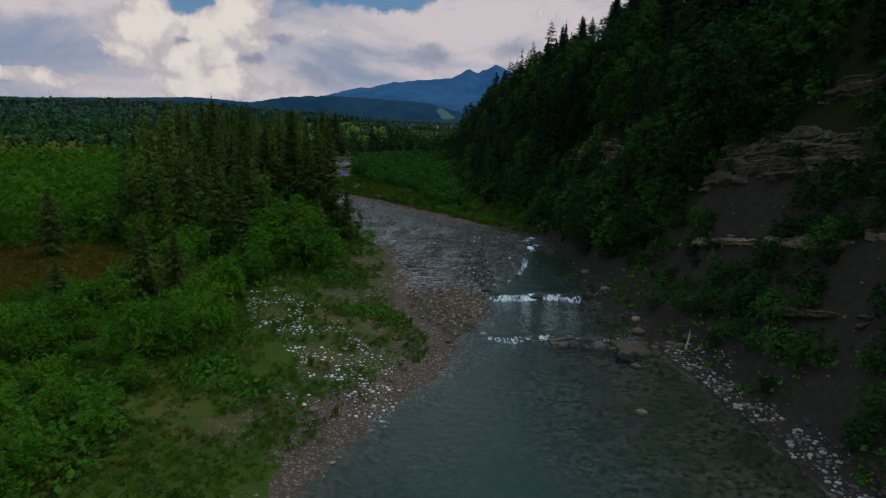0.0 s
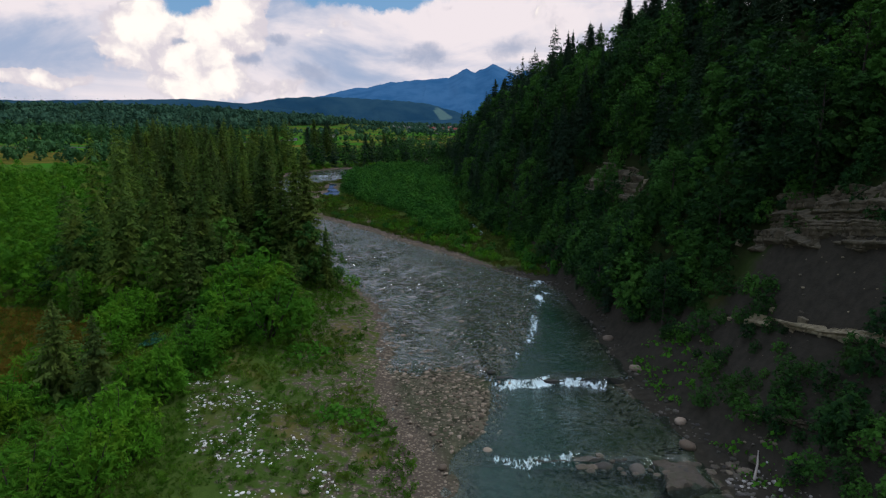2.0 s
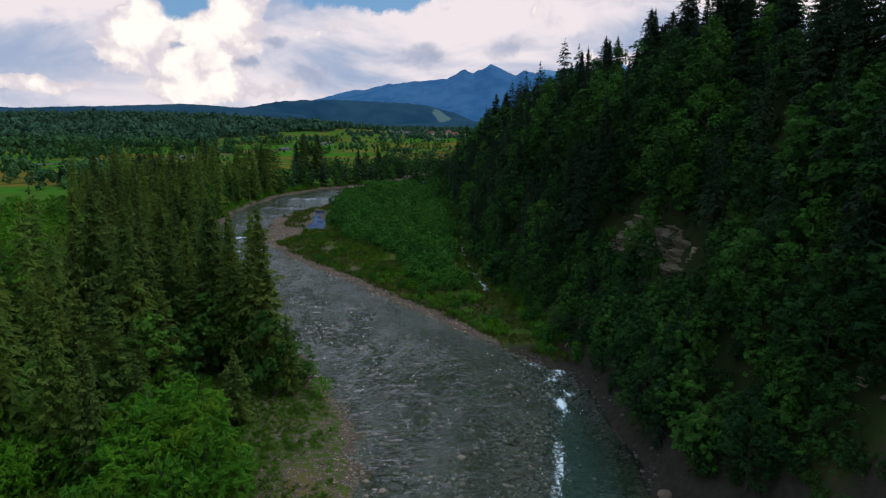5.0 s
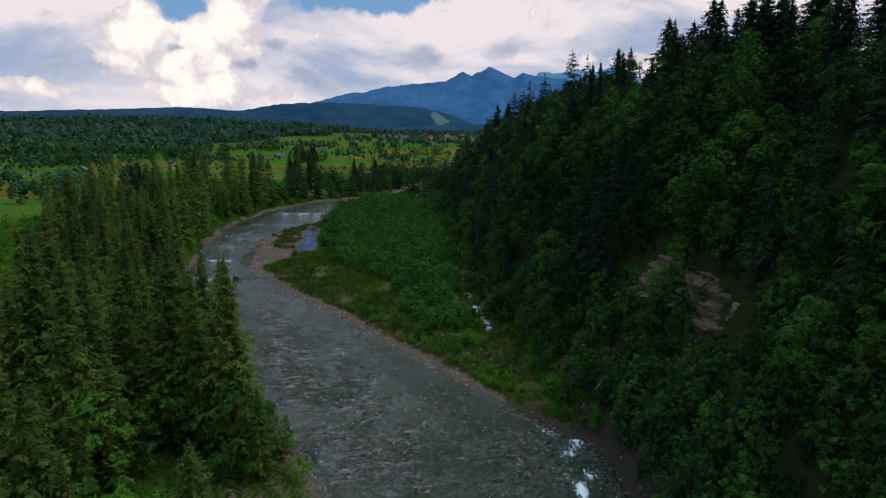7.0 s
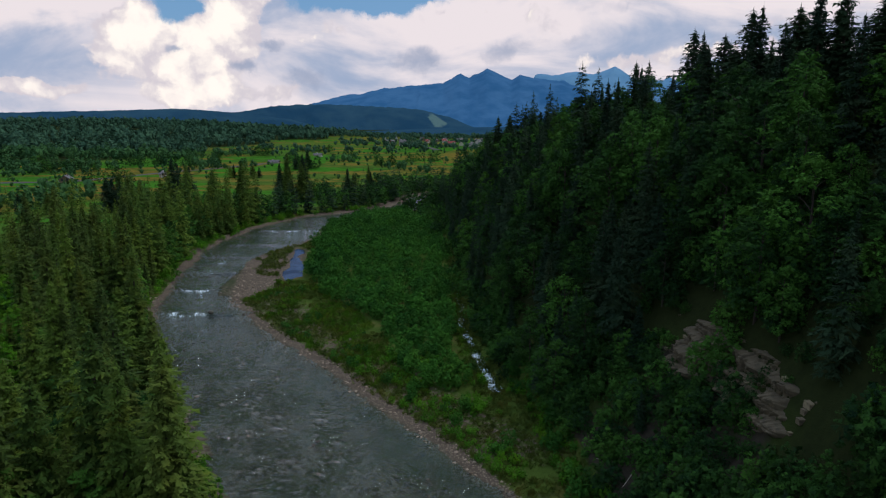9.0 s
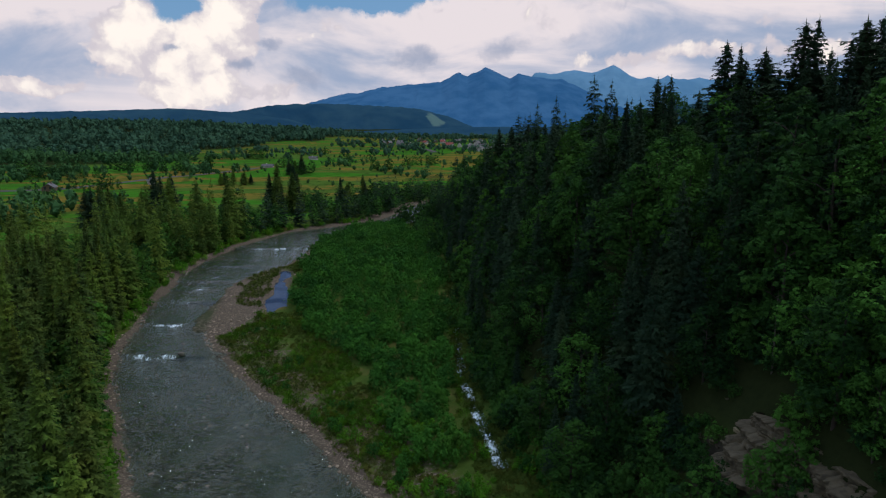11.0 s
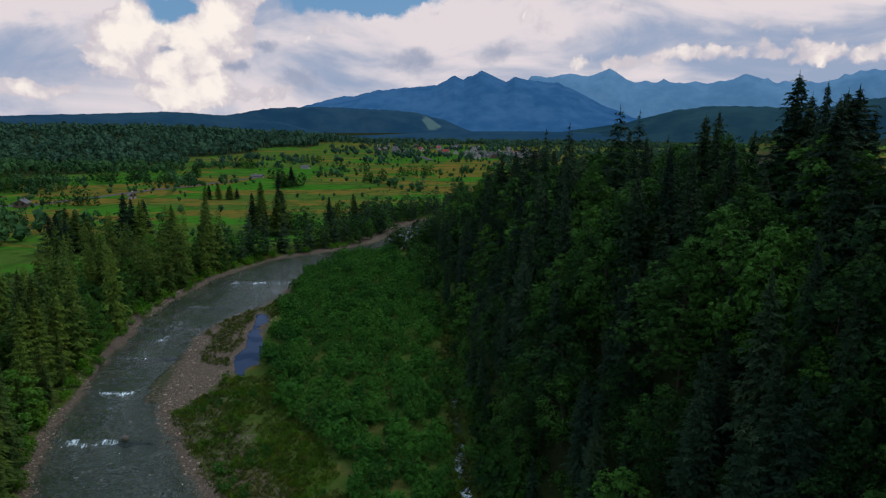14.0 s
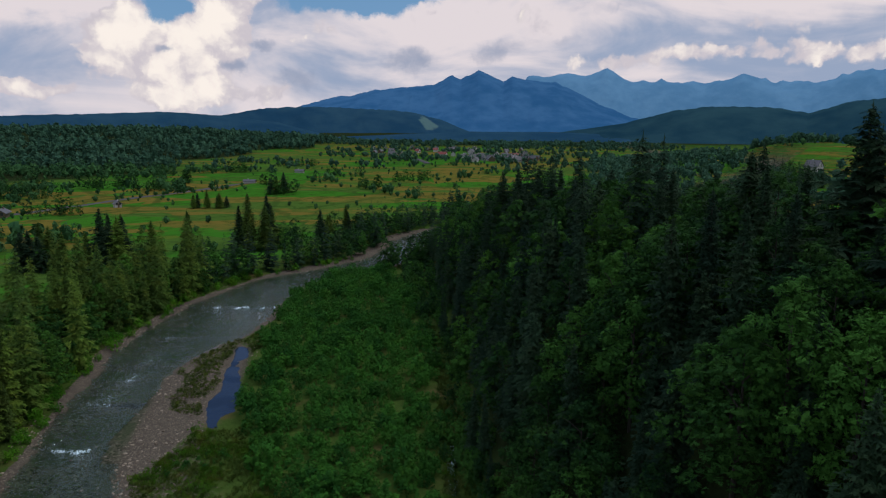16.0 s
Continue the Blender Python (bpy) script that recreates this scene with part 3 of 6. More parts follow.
# ---- ground ----
gx = np.concatenate([-np.geomspace(4700, 190, 34), np.arange(-180, -62, 5), np.arange(-62, 48, 0.62), np.arange(48, 100, 2.5), np.arange(100, 190, 8), np.geomspace(192, 4700, 34)])
gy = np.concatenate([-np.geomspace(900, 30, 14), np.arange(-20, 26, 3), np.arange(26, 125, 0.62), np.arange(125, 300, 1.1), np.arange(300, 420, 4), np.geomspace(424, 4750, 60)])
GX, GY = np.meshgrid(gx, gy)
GZ = ground_z(GX, GY)
xl, xr = soft(GY, LEFT, 3), soft(GY, RIGHT, 3)
land = np.maximum(xl - GX, GX - xr)
hp = hill_part(GX, GY)
bed_a = 1 - step(land, -0.8, 0.3)
edge_w = 1.2 + 1.5 * step(GY, 135, 155) * (1 - step(GY, 262, 275)) * (GX < xl + 2) * (0.6 + 0.6 * vnoise(GY * 0.06, GX * 0, 32)) + 0.4 * (GX > xr) * step(GY, 100, 115) + 4.5 * step(GY, 268, 285) * (1 - step(GY, 345, 365)) * (GX < xr) + 0.8 * vnoise(GY * 0.08, GX * 0.02, 31) + 2.6 * step(GY, 26, 40) * (1 - step(GY, 50, 60)) * (GX < 8)
gravel = (1 - step(land, edge_w * 0.6, edge_w * 1.6)) * np.where(GX > xr, step(GY, 100, 112), 1.0)
gravel = np.maximum(gravel, 0.45 * in_poly(GX, GY, STONY))
gravel = np.maximum(gravel, 0.50 * (GX < 5) * step(GY, 20, 36) * (1 - step(GY, 95, 110)) * (1 - step(land, 7, 14)))
gravel = np.maximum(gravel, np.exp(-(((GX + 34.0 - (GY - 195) * 0.05) / 7.0) ** 2 + ((GY - 193) / 30) ** 2) ** 2))
gravel = np.maximum(gravel, 0.52 * (GX > xr) * step(GY, 105, 115) * (1 - step(GY, 185, 205)) * (1 - step(land, 8, 18)))
scree = np.maximum(scree_at(GX, GY), 0.8 * (GX > xr - 0.6) * (1 - step(GY, 100, 112)) * step(GX - xr, -0.5, 0.2) * (hp < 4))
field = step(GY, 180, 285) * step(-GX + xl, 10, 40) + step(GY, 330, 420) * 1.0
field = np.clip(np.maximum(field, step(land, 70, 130)), 0, 1)
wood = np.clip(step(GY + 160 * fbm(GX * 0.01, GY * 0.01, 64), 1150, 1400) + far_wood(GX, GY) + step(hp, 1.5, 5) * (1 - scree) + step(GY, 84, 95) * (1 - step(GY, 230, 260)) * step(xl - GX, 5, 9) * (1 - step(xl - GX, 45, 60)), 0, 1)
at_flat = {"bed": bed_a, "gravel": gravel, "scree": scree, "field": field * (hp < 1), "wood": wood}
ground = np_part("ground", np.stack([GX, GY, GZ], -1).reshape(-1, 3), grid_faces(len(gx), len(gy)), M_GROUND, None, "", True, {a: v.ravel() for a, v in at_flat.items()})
tagged(ground, "grassy valley floor with gravel banks and a steep wooded slope", "ground", "", "structure")

# ---- river ----
wy = np.concatenate([np.arange(-120, 20, 4), np.arange(20, 130, 0.3), np.arange(130, 260, 0.45), np.arange(260, 380, 1.5), np.arange(380, 620, 12)])
wu = np.linspace(0, 1, 76)
WY = np.repeat(wy[:, None], len(wu), 1)
wl, wr = soft(WY, LEFT, 3) - 3.0, soft(WY, RIGHT, 3) + 3.0
WX = wl + (wr - wl) * wu
WZ = water_z(WX, WY)
foam = np.zeros_like(WX)
for ly, drop in LEDGES:
    below = ly - (WY + 0.35 * np.sin(WX * 0.9 + ly) + 0.2 * np.sin(WX * 2.3))
    far_l = 1.0 if ly > 100 else 0.0
    band = step(below, -0.30, 0.0) * (0.62 * (1 - step(below, 0.3, 0.9 + drop)) + (0.44 - 0.14 * far_l) * (0.65 + 0.45 * vnoise(WX * 0.5 + 3, WY * 0.35, 48)) * (1 - step(below, 0.4, 3.4 + 5.0 * drop + 1.5 * vnoise(WX * 0.4, WY * 0, 49))))
    amt = max(0.35 + 1.3 * drop, 0.95 if ly < 70 else 0.8 if ly > 190 else 1.15)
    lo, hi = {52.3: (4, 10), 64.3: (5, 15), 163.6: (-44.6, -36.8), 179: (-47.2, -40.6), 193: (-49, -44), 202: (-49.5, -45), 208.5: (-50, -45.5), 223.8: (-49.5, -44.5), 245.5: (-46.5, -31), 322: (-5, 6)}[ly]
    band = band * step(WX, lo - 0.5, lo + 0.5) * (1 - step(WX, hi - 0.5, hi + 0.5)) * (0.78 - 0.16 * far_l + (0.22 + 0.16 * far_l) * step(vnoise(WX * 0.55 + 0.4 * WY * far_l, WY * 0.1 + ly, 46), -0.4, 0.35))
    foam = np.maximum(foam, band * amt * (0.8 + 0.35 * vnoise(WX * 1.3, WY * 0.4, 41)))
soft_w = 8 * step(WY, 95, 125)
riff = step(deep_edge(WY) - WX, -1.5 - soft_w, 0.5 + soft_w) * step(WY + 5 * vnoise(WX * 0.3, WY * 0.2, 47), 54, 66)
de = deep_edge(WY)
race = (np.exp(-((WX - de - 0.9) / 0.7) ** 2) * step(WY, 64, 68) * (1 - step(WY, 92, 98)) + 1.15 * np.exp(-((WX - de - 2.4) / 2.4) ** 2) * step(WY, 84, 92) * (1 - step(WY, 101, 108)))
foam = np.maximum(foam, race * (0.36 + 0.38 * vnoise(WX * 0.9, WY * 0.5, 42)))
foam = np.maximum(foam, 0.16 * riff * (WY < 130) + 0.05)
for ly in (196, 205, 214):
    foam = np.maximum(foam, 0.40 * np.exp(-((WX + 46.5) / 3.0) ** 2) * np.exp(-((WY - ly + 2) / 4.0) ** 2))
rapid = np.clip(0.12 * (WY < 66) * step(WX, 6, 11) + np.maximum(riff * 0.9, race) * (1 - 0.6 * step(WY, 125, 150)) + step(WY, 100, 130) * 0.34 + 0.12, 0, 1)
WZ = WZ + 0.05 * rapid * vnoise(WX * 1.1, WY * 1.1, 43) + 0.10 * np.clip(foam, 0, 1) * vnoise(WX * 2.0, WY * 2.0, 44)
deep = np.clip((1 - riff) * np.where(WY < 51.5, 0.08 + 1.15 * np.exp(-((WX - 1.5) / 6.5) ** 2), np.where(WY < 66, 0.06 + 0.85 * np.exp(-((WX - 7.0) / 4.5) ** 2), 0.75)) * (1 - 0.75 * step(WX, 12, 17) * (WY < 110)) * step(np.minimum(WX - wl, wr - WX), 3, 6) * (1 - 0.62 * step(WY, 90, 120)), 0, 1)
river = np_part("river_water", np.stack([WX, WY, WZ], -1).reshape(-1, 3), grid_faces(len(wu), len(wy)), M_WATER, None, "", True,
                {"foam": foam.ravel(), "rapid": rapid.ravel(), "deep": deep.ravel()})
tagged(river, "clear shallow mountain river with white water at rock ledges", "river", "", "structure")

py_ = np.linspace(181, 220, 40)
PX, PY = np.meshgrid(np.linspace(-1.25, 1.25, 14), py_)
PX = pool_x(PY) + pool_w(PY) * PX
PZ = water_z(PX, PY) + 0.12
side = np_part("pool_water", np.stack([PX, PY, PZ], -1).reshape(-1, 3), grid_faces(14, 40), M_POOL, None, "", True,
               {"foam": PX.ravel() * 0 - 1, "rapid": PX.ravel() * 0, "deep": PX.ravel() * 0 + 1.4})
tagged(side, "still dark pool mirroring the sky beside the gravel", "pool", "", "structure")

ss_ = np.arange(128, 178, 0.5)
SX = stream_x(ss_)[:, None] + np.linspace(-1, 1, 7) * (0.75 + 0.3 * vnoise(ss_ * 0.4, ss_ * 0, 33))[:, None]
SY = np.repeat(ss_[:, None], 7, 1)
SZ = np.repeat(ground_z(stream_x(ss_), ss_)[:, None], 7, 1) + 0.22
brook = np_part("brook_water", np.stack([SX, SY, SZ], -1).reshape(-1, 3), grid_faces(7, len(ss_)), M_WATER, None, "", True,
                {"foam": (0.42 + 0.5 * vnoise(SX * 0.8, SY * 0.35, 45)).ravel(), "rapid": SX.ravel() * 0 + 0.6, "deep": SX.ravel() * 0})
tagged(brook, "narrow brook running white under the wooded slope", "brook", "", "structure")


# ---- far ridges ----
def ridge(name, mat, label, r0, r1, prof, yaw=0.030, bumps=8.0, z0=-5.0, seed=0, jag=0.0, n=420, rows=40):
    """A range of hills on an arc: prof is (tangent across, tangent up) along the skyline."""
    p = np.array(prof, float)
    a = np.linspace(p[0, 0], p[-1, 0], n)
    up = np.interp(a, p[:, 0], p[:, 1])
    r = np.linspace(r0, r1, rows)
    A, R = np.meshgrid(a, r)
    U = np.repeat(up[None], rows, 0)
    q = (R - r0) / (r1 - r0)
    shape = np.sin(np.clip(q / 0.8, 0, 1) * math.pi / 2) ** 1.3
    U = U + (jag * (1 - 2 * np.abs(vnoise(A * 45, A * 0, seed + 20))) + 0.0010 * fbm(A * 150, A * 0, seed + 21)) * step(U, 0.0, 0.03) * shape ** 10
    crest = 44 + U * (r0 + 0.8 * (r1 - r0))
    spur = bumps * fbm(A * 26, R / (r1 - r0) * 2.2, seed) * np.sin(np.clip(q / 0.8, 0, 1) * math.pi)
    gully = 1 - 2 * np.abs(vnoise(A * 24 + R / (r1 - r0) * 1.6 + 1.6 * fbm(A * 18, R / (r1 - r0) * 4, seed + 31), R / (r1 - r0) * 3.4 - A * 9, seed + 30))
    spur = spur + 0.9 * bumps * gully * np.sin(np.clip(q / 0.8, 0, 1) * math.pi) * step(U, 0.03, 0.07)
    Z = z0 * (1 - shape) + crest * shape + spur + 0.10 * bumps * fbm(A * 90, R / (r1 - r0) * 9, seed + 9) * shape
    Z = np.where(q > 0.82, Z - (q - 0.82) * 3.0 * (crest - z0), Z)
    X, Y = R * np.sin(np.arctan(A) + yaw), R * np.cos(np.arctan(A) + yaw)
    ob = np_part(name, np.stack([X + 3, Y + 96, Z], -1).reshape(-1, 3), grid_faces(n, rows), mat, None, "", True)
    return tagged(ob, label, "hills", "", "structure")


def sky_line(pts):
    """Skyline points as tangents across and up."""
    return [((x - 784) / 1162, (225 - y) / 1162) for x, y in pts]


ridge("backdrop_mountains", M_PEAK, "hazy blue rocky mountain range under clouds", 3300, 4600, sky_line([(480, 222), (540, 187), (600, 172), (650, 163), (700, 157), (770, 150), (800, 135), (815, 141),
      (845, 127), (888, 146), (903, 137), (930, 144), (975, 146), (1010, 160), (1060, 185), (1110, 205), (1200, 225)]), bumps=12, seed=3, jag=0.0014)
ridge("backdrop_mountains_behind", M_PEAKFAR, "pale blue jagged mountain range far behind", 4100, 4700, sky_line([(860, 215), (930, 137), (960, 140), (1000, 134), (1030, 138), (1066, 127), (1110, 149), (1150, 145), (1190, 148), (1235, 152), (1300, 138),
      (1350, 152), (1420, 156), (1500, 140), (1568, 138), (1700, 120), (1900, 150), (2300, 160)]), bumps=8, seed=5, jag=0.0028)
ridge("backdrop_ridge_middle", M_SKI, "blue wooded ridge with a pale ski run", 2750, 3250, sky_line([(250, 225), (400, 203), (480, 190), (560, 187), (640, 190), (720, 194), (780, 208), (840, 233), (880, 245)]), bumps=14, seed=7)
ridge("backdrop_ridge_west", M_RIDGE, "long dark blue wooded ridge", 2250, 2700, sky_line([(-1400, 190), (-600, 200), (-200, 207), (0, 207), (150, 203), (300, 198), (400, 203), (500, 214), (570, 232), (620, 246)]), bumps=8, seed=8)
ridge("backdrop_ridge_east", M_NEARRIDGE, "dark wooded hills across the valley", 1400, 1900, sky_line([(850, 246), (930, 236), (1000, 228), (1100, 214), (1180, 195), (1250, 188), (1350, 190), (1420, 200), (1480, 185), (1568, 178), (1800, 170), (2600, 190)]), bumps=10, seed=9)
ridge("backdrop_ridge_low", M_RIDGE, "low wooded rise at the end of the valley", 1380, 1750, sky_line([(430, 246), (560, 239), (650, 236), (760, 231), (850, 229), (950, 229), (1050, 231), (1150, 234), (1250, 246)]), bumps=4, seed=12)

# ---- plants: shapes ----
def spruce_crown(g, h, r, levels, per, twigs):
    """Whorls of drooping boughs, each a spine hung with many short twigs. Triangles."""
    V, F = [], []
    for i in range(levels):
        q = i / (levels - 1)
        z = h * (0.06 + 0.92 * q ** 0.93)
        length = r * (1 - q) ** 0.70 * (0.62 + 0.38 * min(1, q * 6)) * g.uniform(0.86, 1.12) + 0.14
        n = max(6, int(round(per * (1 - 0.3 * q)))) if twigs > 1 else max(4, int(round(per * (1 - 0.4 * q))))
        a0 = g.uniform(0, 6.28)
        k = max(2, int(round(twigs * (1 - 0.6 * q))))
        for j in range(n):
            a = a0 + 6.283 * j / n + g.uniform(-0.35, 0.35)
            L = length * g.uniform(0.55, 1.18)
            zz = z + g.uniform(-0.7, 0.7) * h / levels
            droop = L * g.uniform(0.22, 0.55) * (1 - 0.8 * q)
            ca, sa = math.cos(a), math.sin(a)

            def at(s, off, dn=0.0):
                return (ca * L * s - sa * off, sa * L * s + ca * off, zz - droop * s * s + 0.22 * L * max(0, s - 0.65) - dn)
            if twigs < 2:
                wd = L * 0.42 + 0.2
                b = len(V)
                V += [at(0, -0.5 * wd, 0.1 * L), at(0, 0.5 * wd, 0.1 * L), at(1.05, 0), at(0.7, -0.5 * wd, 0.2 * L), at(0.75, 0.5 * wd, 0.2 * L)]
                F += [(b, b + 1, b + 2), (b, b + 2, b + 3), (b + 1, b + 4, b + 2)] if twigs else [(b, b + 1, b + 2)]
                continue
            for t in range(k):
                s0 = 0.12 + 0.80 * (t + g.uniform(0, 0.6)) / k
                half = (0.14 * L + 0.17 + 0.10 * q) * (1.15 - 0.5 * s0) * (1.45 if twigs < 4 else 1.0)
                for sg in (-1, 1):
                    w_ = half * g.uniform(0.7, 1.35)
                    b = len(V)
                    V += [at(s0 - 0.5 / k - 0.02, 0), at(s0 + 0.42 / k, 0, 0.02), at(s0 + 0.35 / k + 0.05, sg * w_, w_ * g.uniform(0.35, 1.0))]
                    F.append((b, b + 1, b + 2) if sg > 0 else (b + 1, b, b + 2))
            b = len(V)
            V += [at(0.72, -0.08 * L - 0.08), at(0.72, 0.08 * L + 0.08), at(1.06, 0)]
            F.append((b, b + 1, b + 2))
    b = len(V)
    V += [(-0.07, -0.05, h * 0.93), (0.07, -0.05, h * 0.93), (0, 0, h * 1.03), (0, 0.09, h * 0.93)]
    F += [(b, b + 1, b + 2), (b + 1, b + 3, b + 2)]
    return np.array(V, float), np.array(F)


def cards(g, P, N, size, curl=0.25, wide=0.42):
    """Leaf sprays: a bent quad at every point, facing roughly along N. Two triangles each, one island."""
    n = len(P)
    T = g.normal(size=(n, 3))
    N = N + g.normal(size=(n, 3)) * 0.55
    N /= np.linalg.norm(N, axis=1)[:, None] + 1e-9
    T -= N * (T * N).sum(1)[:, None]
    T /= np.linalg.norm(T, axis=1)[:, None] + 1e-9
    B = np.cross(N, T)
    s = (size * g.uniform(0.6, 1.35, n))[:, None]
    a, b = P - T * s * 0.5, P + T * s * 0.5
    c, e = P + B * s * wide - N * s * curl, P - B * s * wide - N * s * curl * 0.6
    V = np.stack([a, e, b, c], 1).reshape(-1, 3)
    o = np.arange(n)[:, None] * 4
    F = np.concatenate([o + np.array([[0, 1, 2]]), o + np.array([[0, 2, 3]])], 0)
    return V, F


def leaf_crown(g, h, r, base, clumps, n, size):
    """Broad crown: leaf sprays over the outer side of separate boughs, with dark gaps between them."""
    Ps, Ns = [], []
    for i in range(clumps):
        q = (i + 0.5) / clumps
        z = base + (h - base) * (0.10 + 0.86 * q)
        wide = r * math.sqrt(max(0.04, 1 - (2 * q - 0.75) ** 2 / 1.6))
        a = i * 2.4 + g.uniform(-0.5, 0.5)
        rad = wide * g.uniform(0.45, 0.86) * (1.0 if q < 0.88 else 0.25)
        c = np.array([rad * math.cos(a), rad * math.sin(a), z])
        cr = r * g.uniform(0.24, 0.46) * (1.15 - 0.35 * q)
        m = int(n / clumps * (cr / (0.36 * r)) ** 1.5)
        D = g.normal(size=(m, 3)) + np.array([math.cos(a) * 0.35, math.sin(a) * 0.35, 0.45])
        D /= np.linalg.norm(D, axis=1)[:, None]
        P = c + D * (cr * g.uniform(0.55, 1.12, m))[:, None] * np.array([1.1, 1.1, 0.72])
        P[:, 2] -= 0.10 * np.linalg.norm(P[:, :2], axis=1) * g.uniform(0.2, 1.0, m)
        Ps.append(P), Ns.append(D * 0.7 + np.array([0, 0, 0.75]))
    return cards(g, np.concatenate(Ps), np.concatenate(Ns), size, 0.22, 0.44)


def shrub_crown(g, h, r, clumps, n, size, wide=0.34):
    """Rounded shrub of upright shoots, leafy down to the ground."""
    Ps, Ns = [], []
    for i in range(clumps):
        a, rad = i * 2.4, r * math.sqrt((i + 0.3) / clumps) * 0.8
        top = h * (1 - 0.45 * (rad / r) ** 2) * g.uniform(0.75, 1.08)
        m = n // clumps
        u = g.uniform(0.08, 1, m) ** 0.7
        w_ = r * 0.36 * np.sqrt(np.clip(1.02 - u ** 2.2, 0.02, 1)) * g.uniform(0.6, 1.1, m)
        b = g.uniform(0, 6.283, m)
        P = np.stack([rad * math.cos(a) * (0.7 + 0.3 * u) + w_ * np.cos(b), rad * math.sin(a) * (0.7 + 0.3 * u) + w_ * np.sin(b), top * u], -1)
        Ps.append(P), Ns.append(np.stack([np.cos(b), np.sin(b), 0.3 + u], -1))
    return cards(g, np.concatenate(Ps), np.concatenate(Ns), size, 0.2, wide)


def tube(points, radii, n=7):
    """A tapered limb along points. Quads."""
    V, F = [], []
    pts = [Vector(p) for p in points]
    for i, p in enumerate(pts):
        ax = (pts[min(i + 1, len(pts) - 1)] - pts[max(i - 1, 0)]).normalized()
        u = ax.orthogonal().normalized()
        v = ax.cross(u)
        for j in range(n):
            a = 6.2832 * j / n
            V.append(p + (u * math.cos(a) + v * math.sin(a)) * radii[i])
    for i in range(len(pts) - 1):
        for j in range(n):
            k2 = (j + 1) % n
            F.append((i * n + j, i * n + k2, (i + 1) * n + k2, (i + 1) * n + j))
    return np.array([tuple(v) for v in V]), np.array(F)


def many_tubes(list_):
    Vs, Fs, o = [], [], 0
    for V, F in list_:
        Vs.append(V), Fs.append(F + o)
        o += len(V)
    return np.concatenate(Vs), np.concatenate(Fs)


def spruce_master(seed, h, r, levels=34, per=8, twigs=5, mat=None):
    g = np.random.default_rng(seed)
    root = new("spruce_tree")
    V, F = tube([(0, 0, -0.8), (0.03, 0, h * 0.3), (0, 0.04, h * 0.7), (0, 0, h * 0.98)], [0.24, 0.19, 0.10, 0.02])
    np_part("trunk", V, F, M_BARK, root, "", True)
    V, F = spruce_crown(g, h, r, levels, per, twigs)
    # inner boughs that close the crown round the trunk
    q = g.uniform(0.08, 0.985, 300) ** 0.8
    rad = (r * 0.62 * (1 - q) ** 0.85 + 0.10) * np.sqrt(g.uniform(0, 1, 300))
    a = g.uniform(0, 6.283, 300)
    P = np.stack([rad * np.cos(a), rad * np.sin(a), h * (0.05 + 0.94 * q)], -1)
    N = np.stack([np.cos(a), np.sin(a), np.full(300, 0.5)], -1)
    V2, F2 = cards(g, P, N, 0.95, 0.3, 0.45)
    shrink = np.repeat(0.32 + 0.85 * (1 - q), 4)[:, None]
    mid = np.repeat(P, 4, 0)
    V2 = mid + (V2 - mid) * shrink
    V, F = np.concatenate([V, V2]), np.concatenate([F, F2 + len(V)])
    np_part("crown", V, F, mat or M_SPRUCE, root)
    return root


def broadleaf_master(seed, h, r, base, clumps=24, n=1900, size=0.46):
    g = np.random.default_rng(seed)
    root = new("broadleaf_tree")
    limbs = [tube([(0, 0, -0.8), (0.1, 0.05, h * 0.3), (0.0, 0.1, h * 0.62), (0.1, 0, h * 0.9)], [0.17, 0.13, 0.07, 0.02])]
    for i in range(7):
        a, z = i * 2.4, h * (0.22 + 0.08 * i)
        limbs.append(tube([(0, 0, z), (r * 0.25 * math.cos(a), r * 0.25 * math.sin(a), z + 0.7), (r * 0.5 * math.cos(a), r * 0.5 * math.sin(a), z + 1.1)], [0.06, 0.04, 0.012], 5))
    V, F = many_tubes(limbs)
    np_part("trunk", V, F, M_BARK, root, "", True)
    V, F = leaf_crown(g, h, r, base, clumps, n, size)
    np_part("crown", V, F, M_LEAF, root)
    return root


def shrub_master(seed, h, r, mat, clumps=12, n=700, size=0.30):
    g = np.random.default_rng(seed)
    root = new("shrub")
    stems = [tube([(0, 0, -0.3), (r * 0.3 * math.cos(i), r * 0.3 * math.sin(i), h * 0.4), (r * 0.5 * math.cos(i), r * 0.5 * math.sin(i), h * 0.8)], [0.05, 0.035, 0.01], 5) for i in range(6)]
    V, F = many_tubes(stems)
    np_part("stem", V, F, M_BARK, root, "", True)
    V, F = shrub_crown(g, h, r, clumps, n, size, 0.22)
    np_part("crown", V, F, mat, root)
    return root


def dead_master(seed, h):
    g = np.random.default_rng(seed)
    root = new("dead_tree")
    limbs = [tube([(0, 0, -0.6), (0.05, 0, h * 0.5), (0.12, 0.05, h)], [0.13, 0.09, 0.015], 6)]
    for i in range(26):
        a, z = g.uniform(0, 6.28), h * g.uniform(0.3, 0.95)
        L = (1 - z / h) * 2.2 + 0.3
        limbs.append(tube([(0, 0, z), (L * 0.6 * math.cos(a), L * 0.6 * math.sin(a), z - 0.05), (L * math.cos(a), L * math.sin(a), z - 0.3)], [0.03, 0.02, 0.006], 4))
    V, F = many_tubes(limbs)
    np_part("trunk", V, F, M_DEADWOOD, root, "", True)
    return root


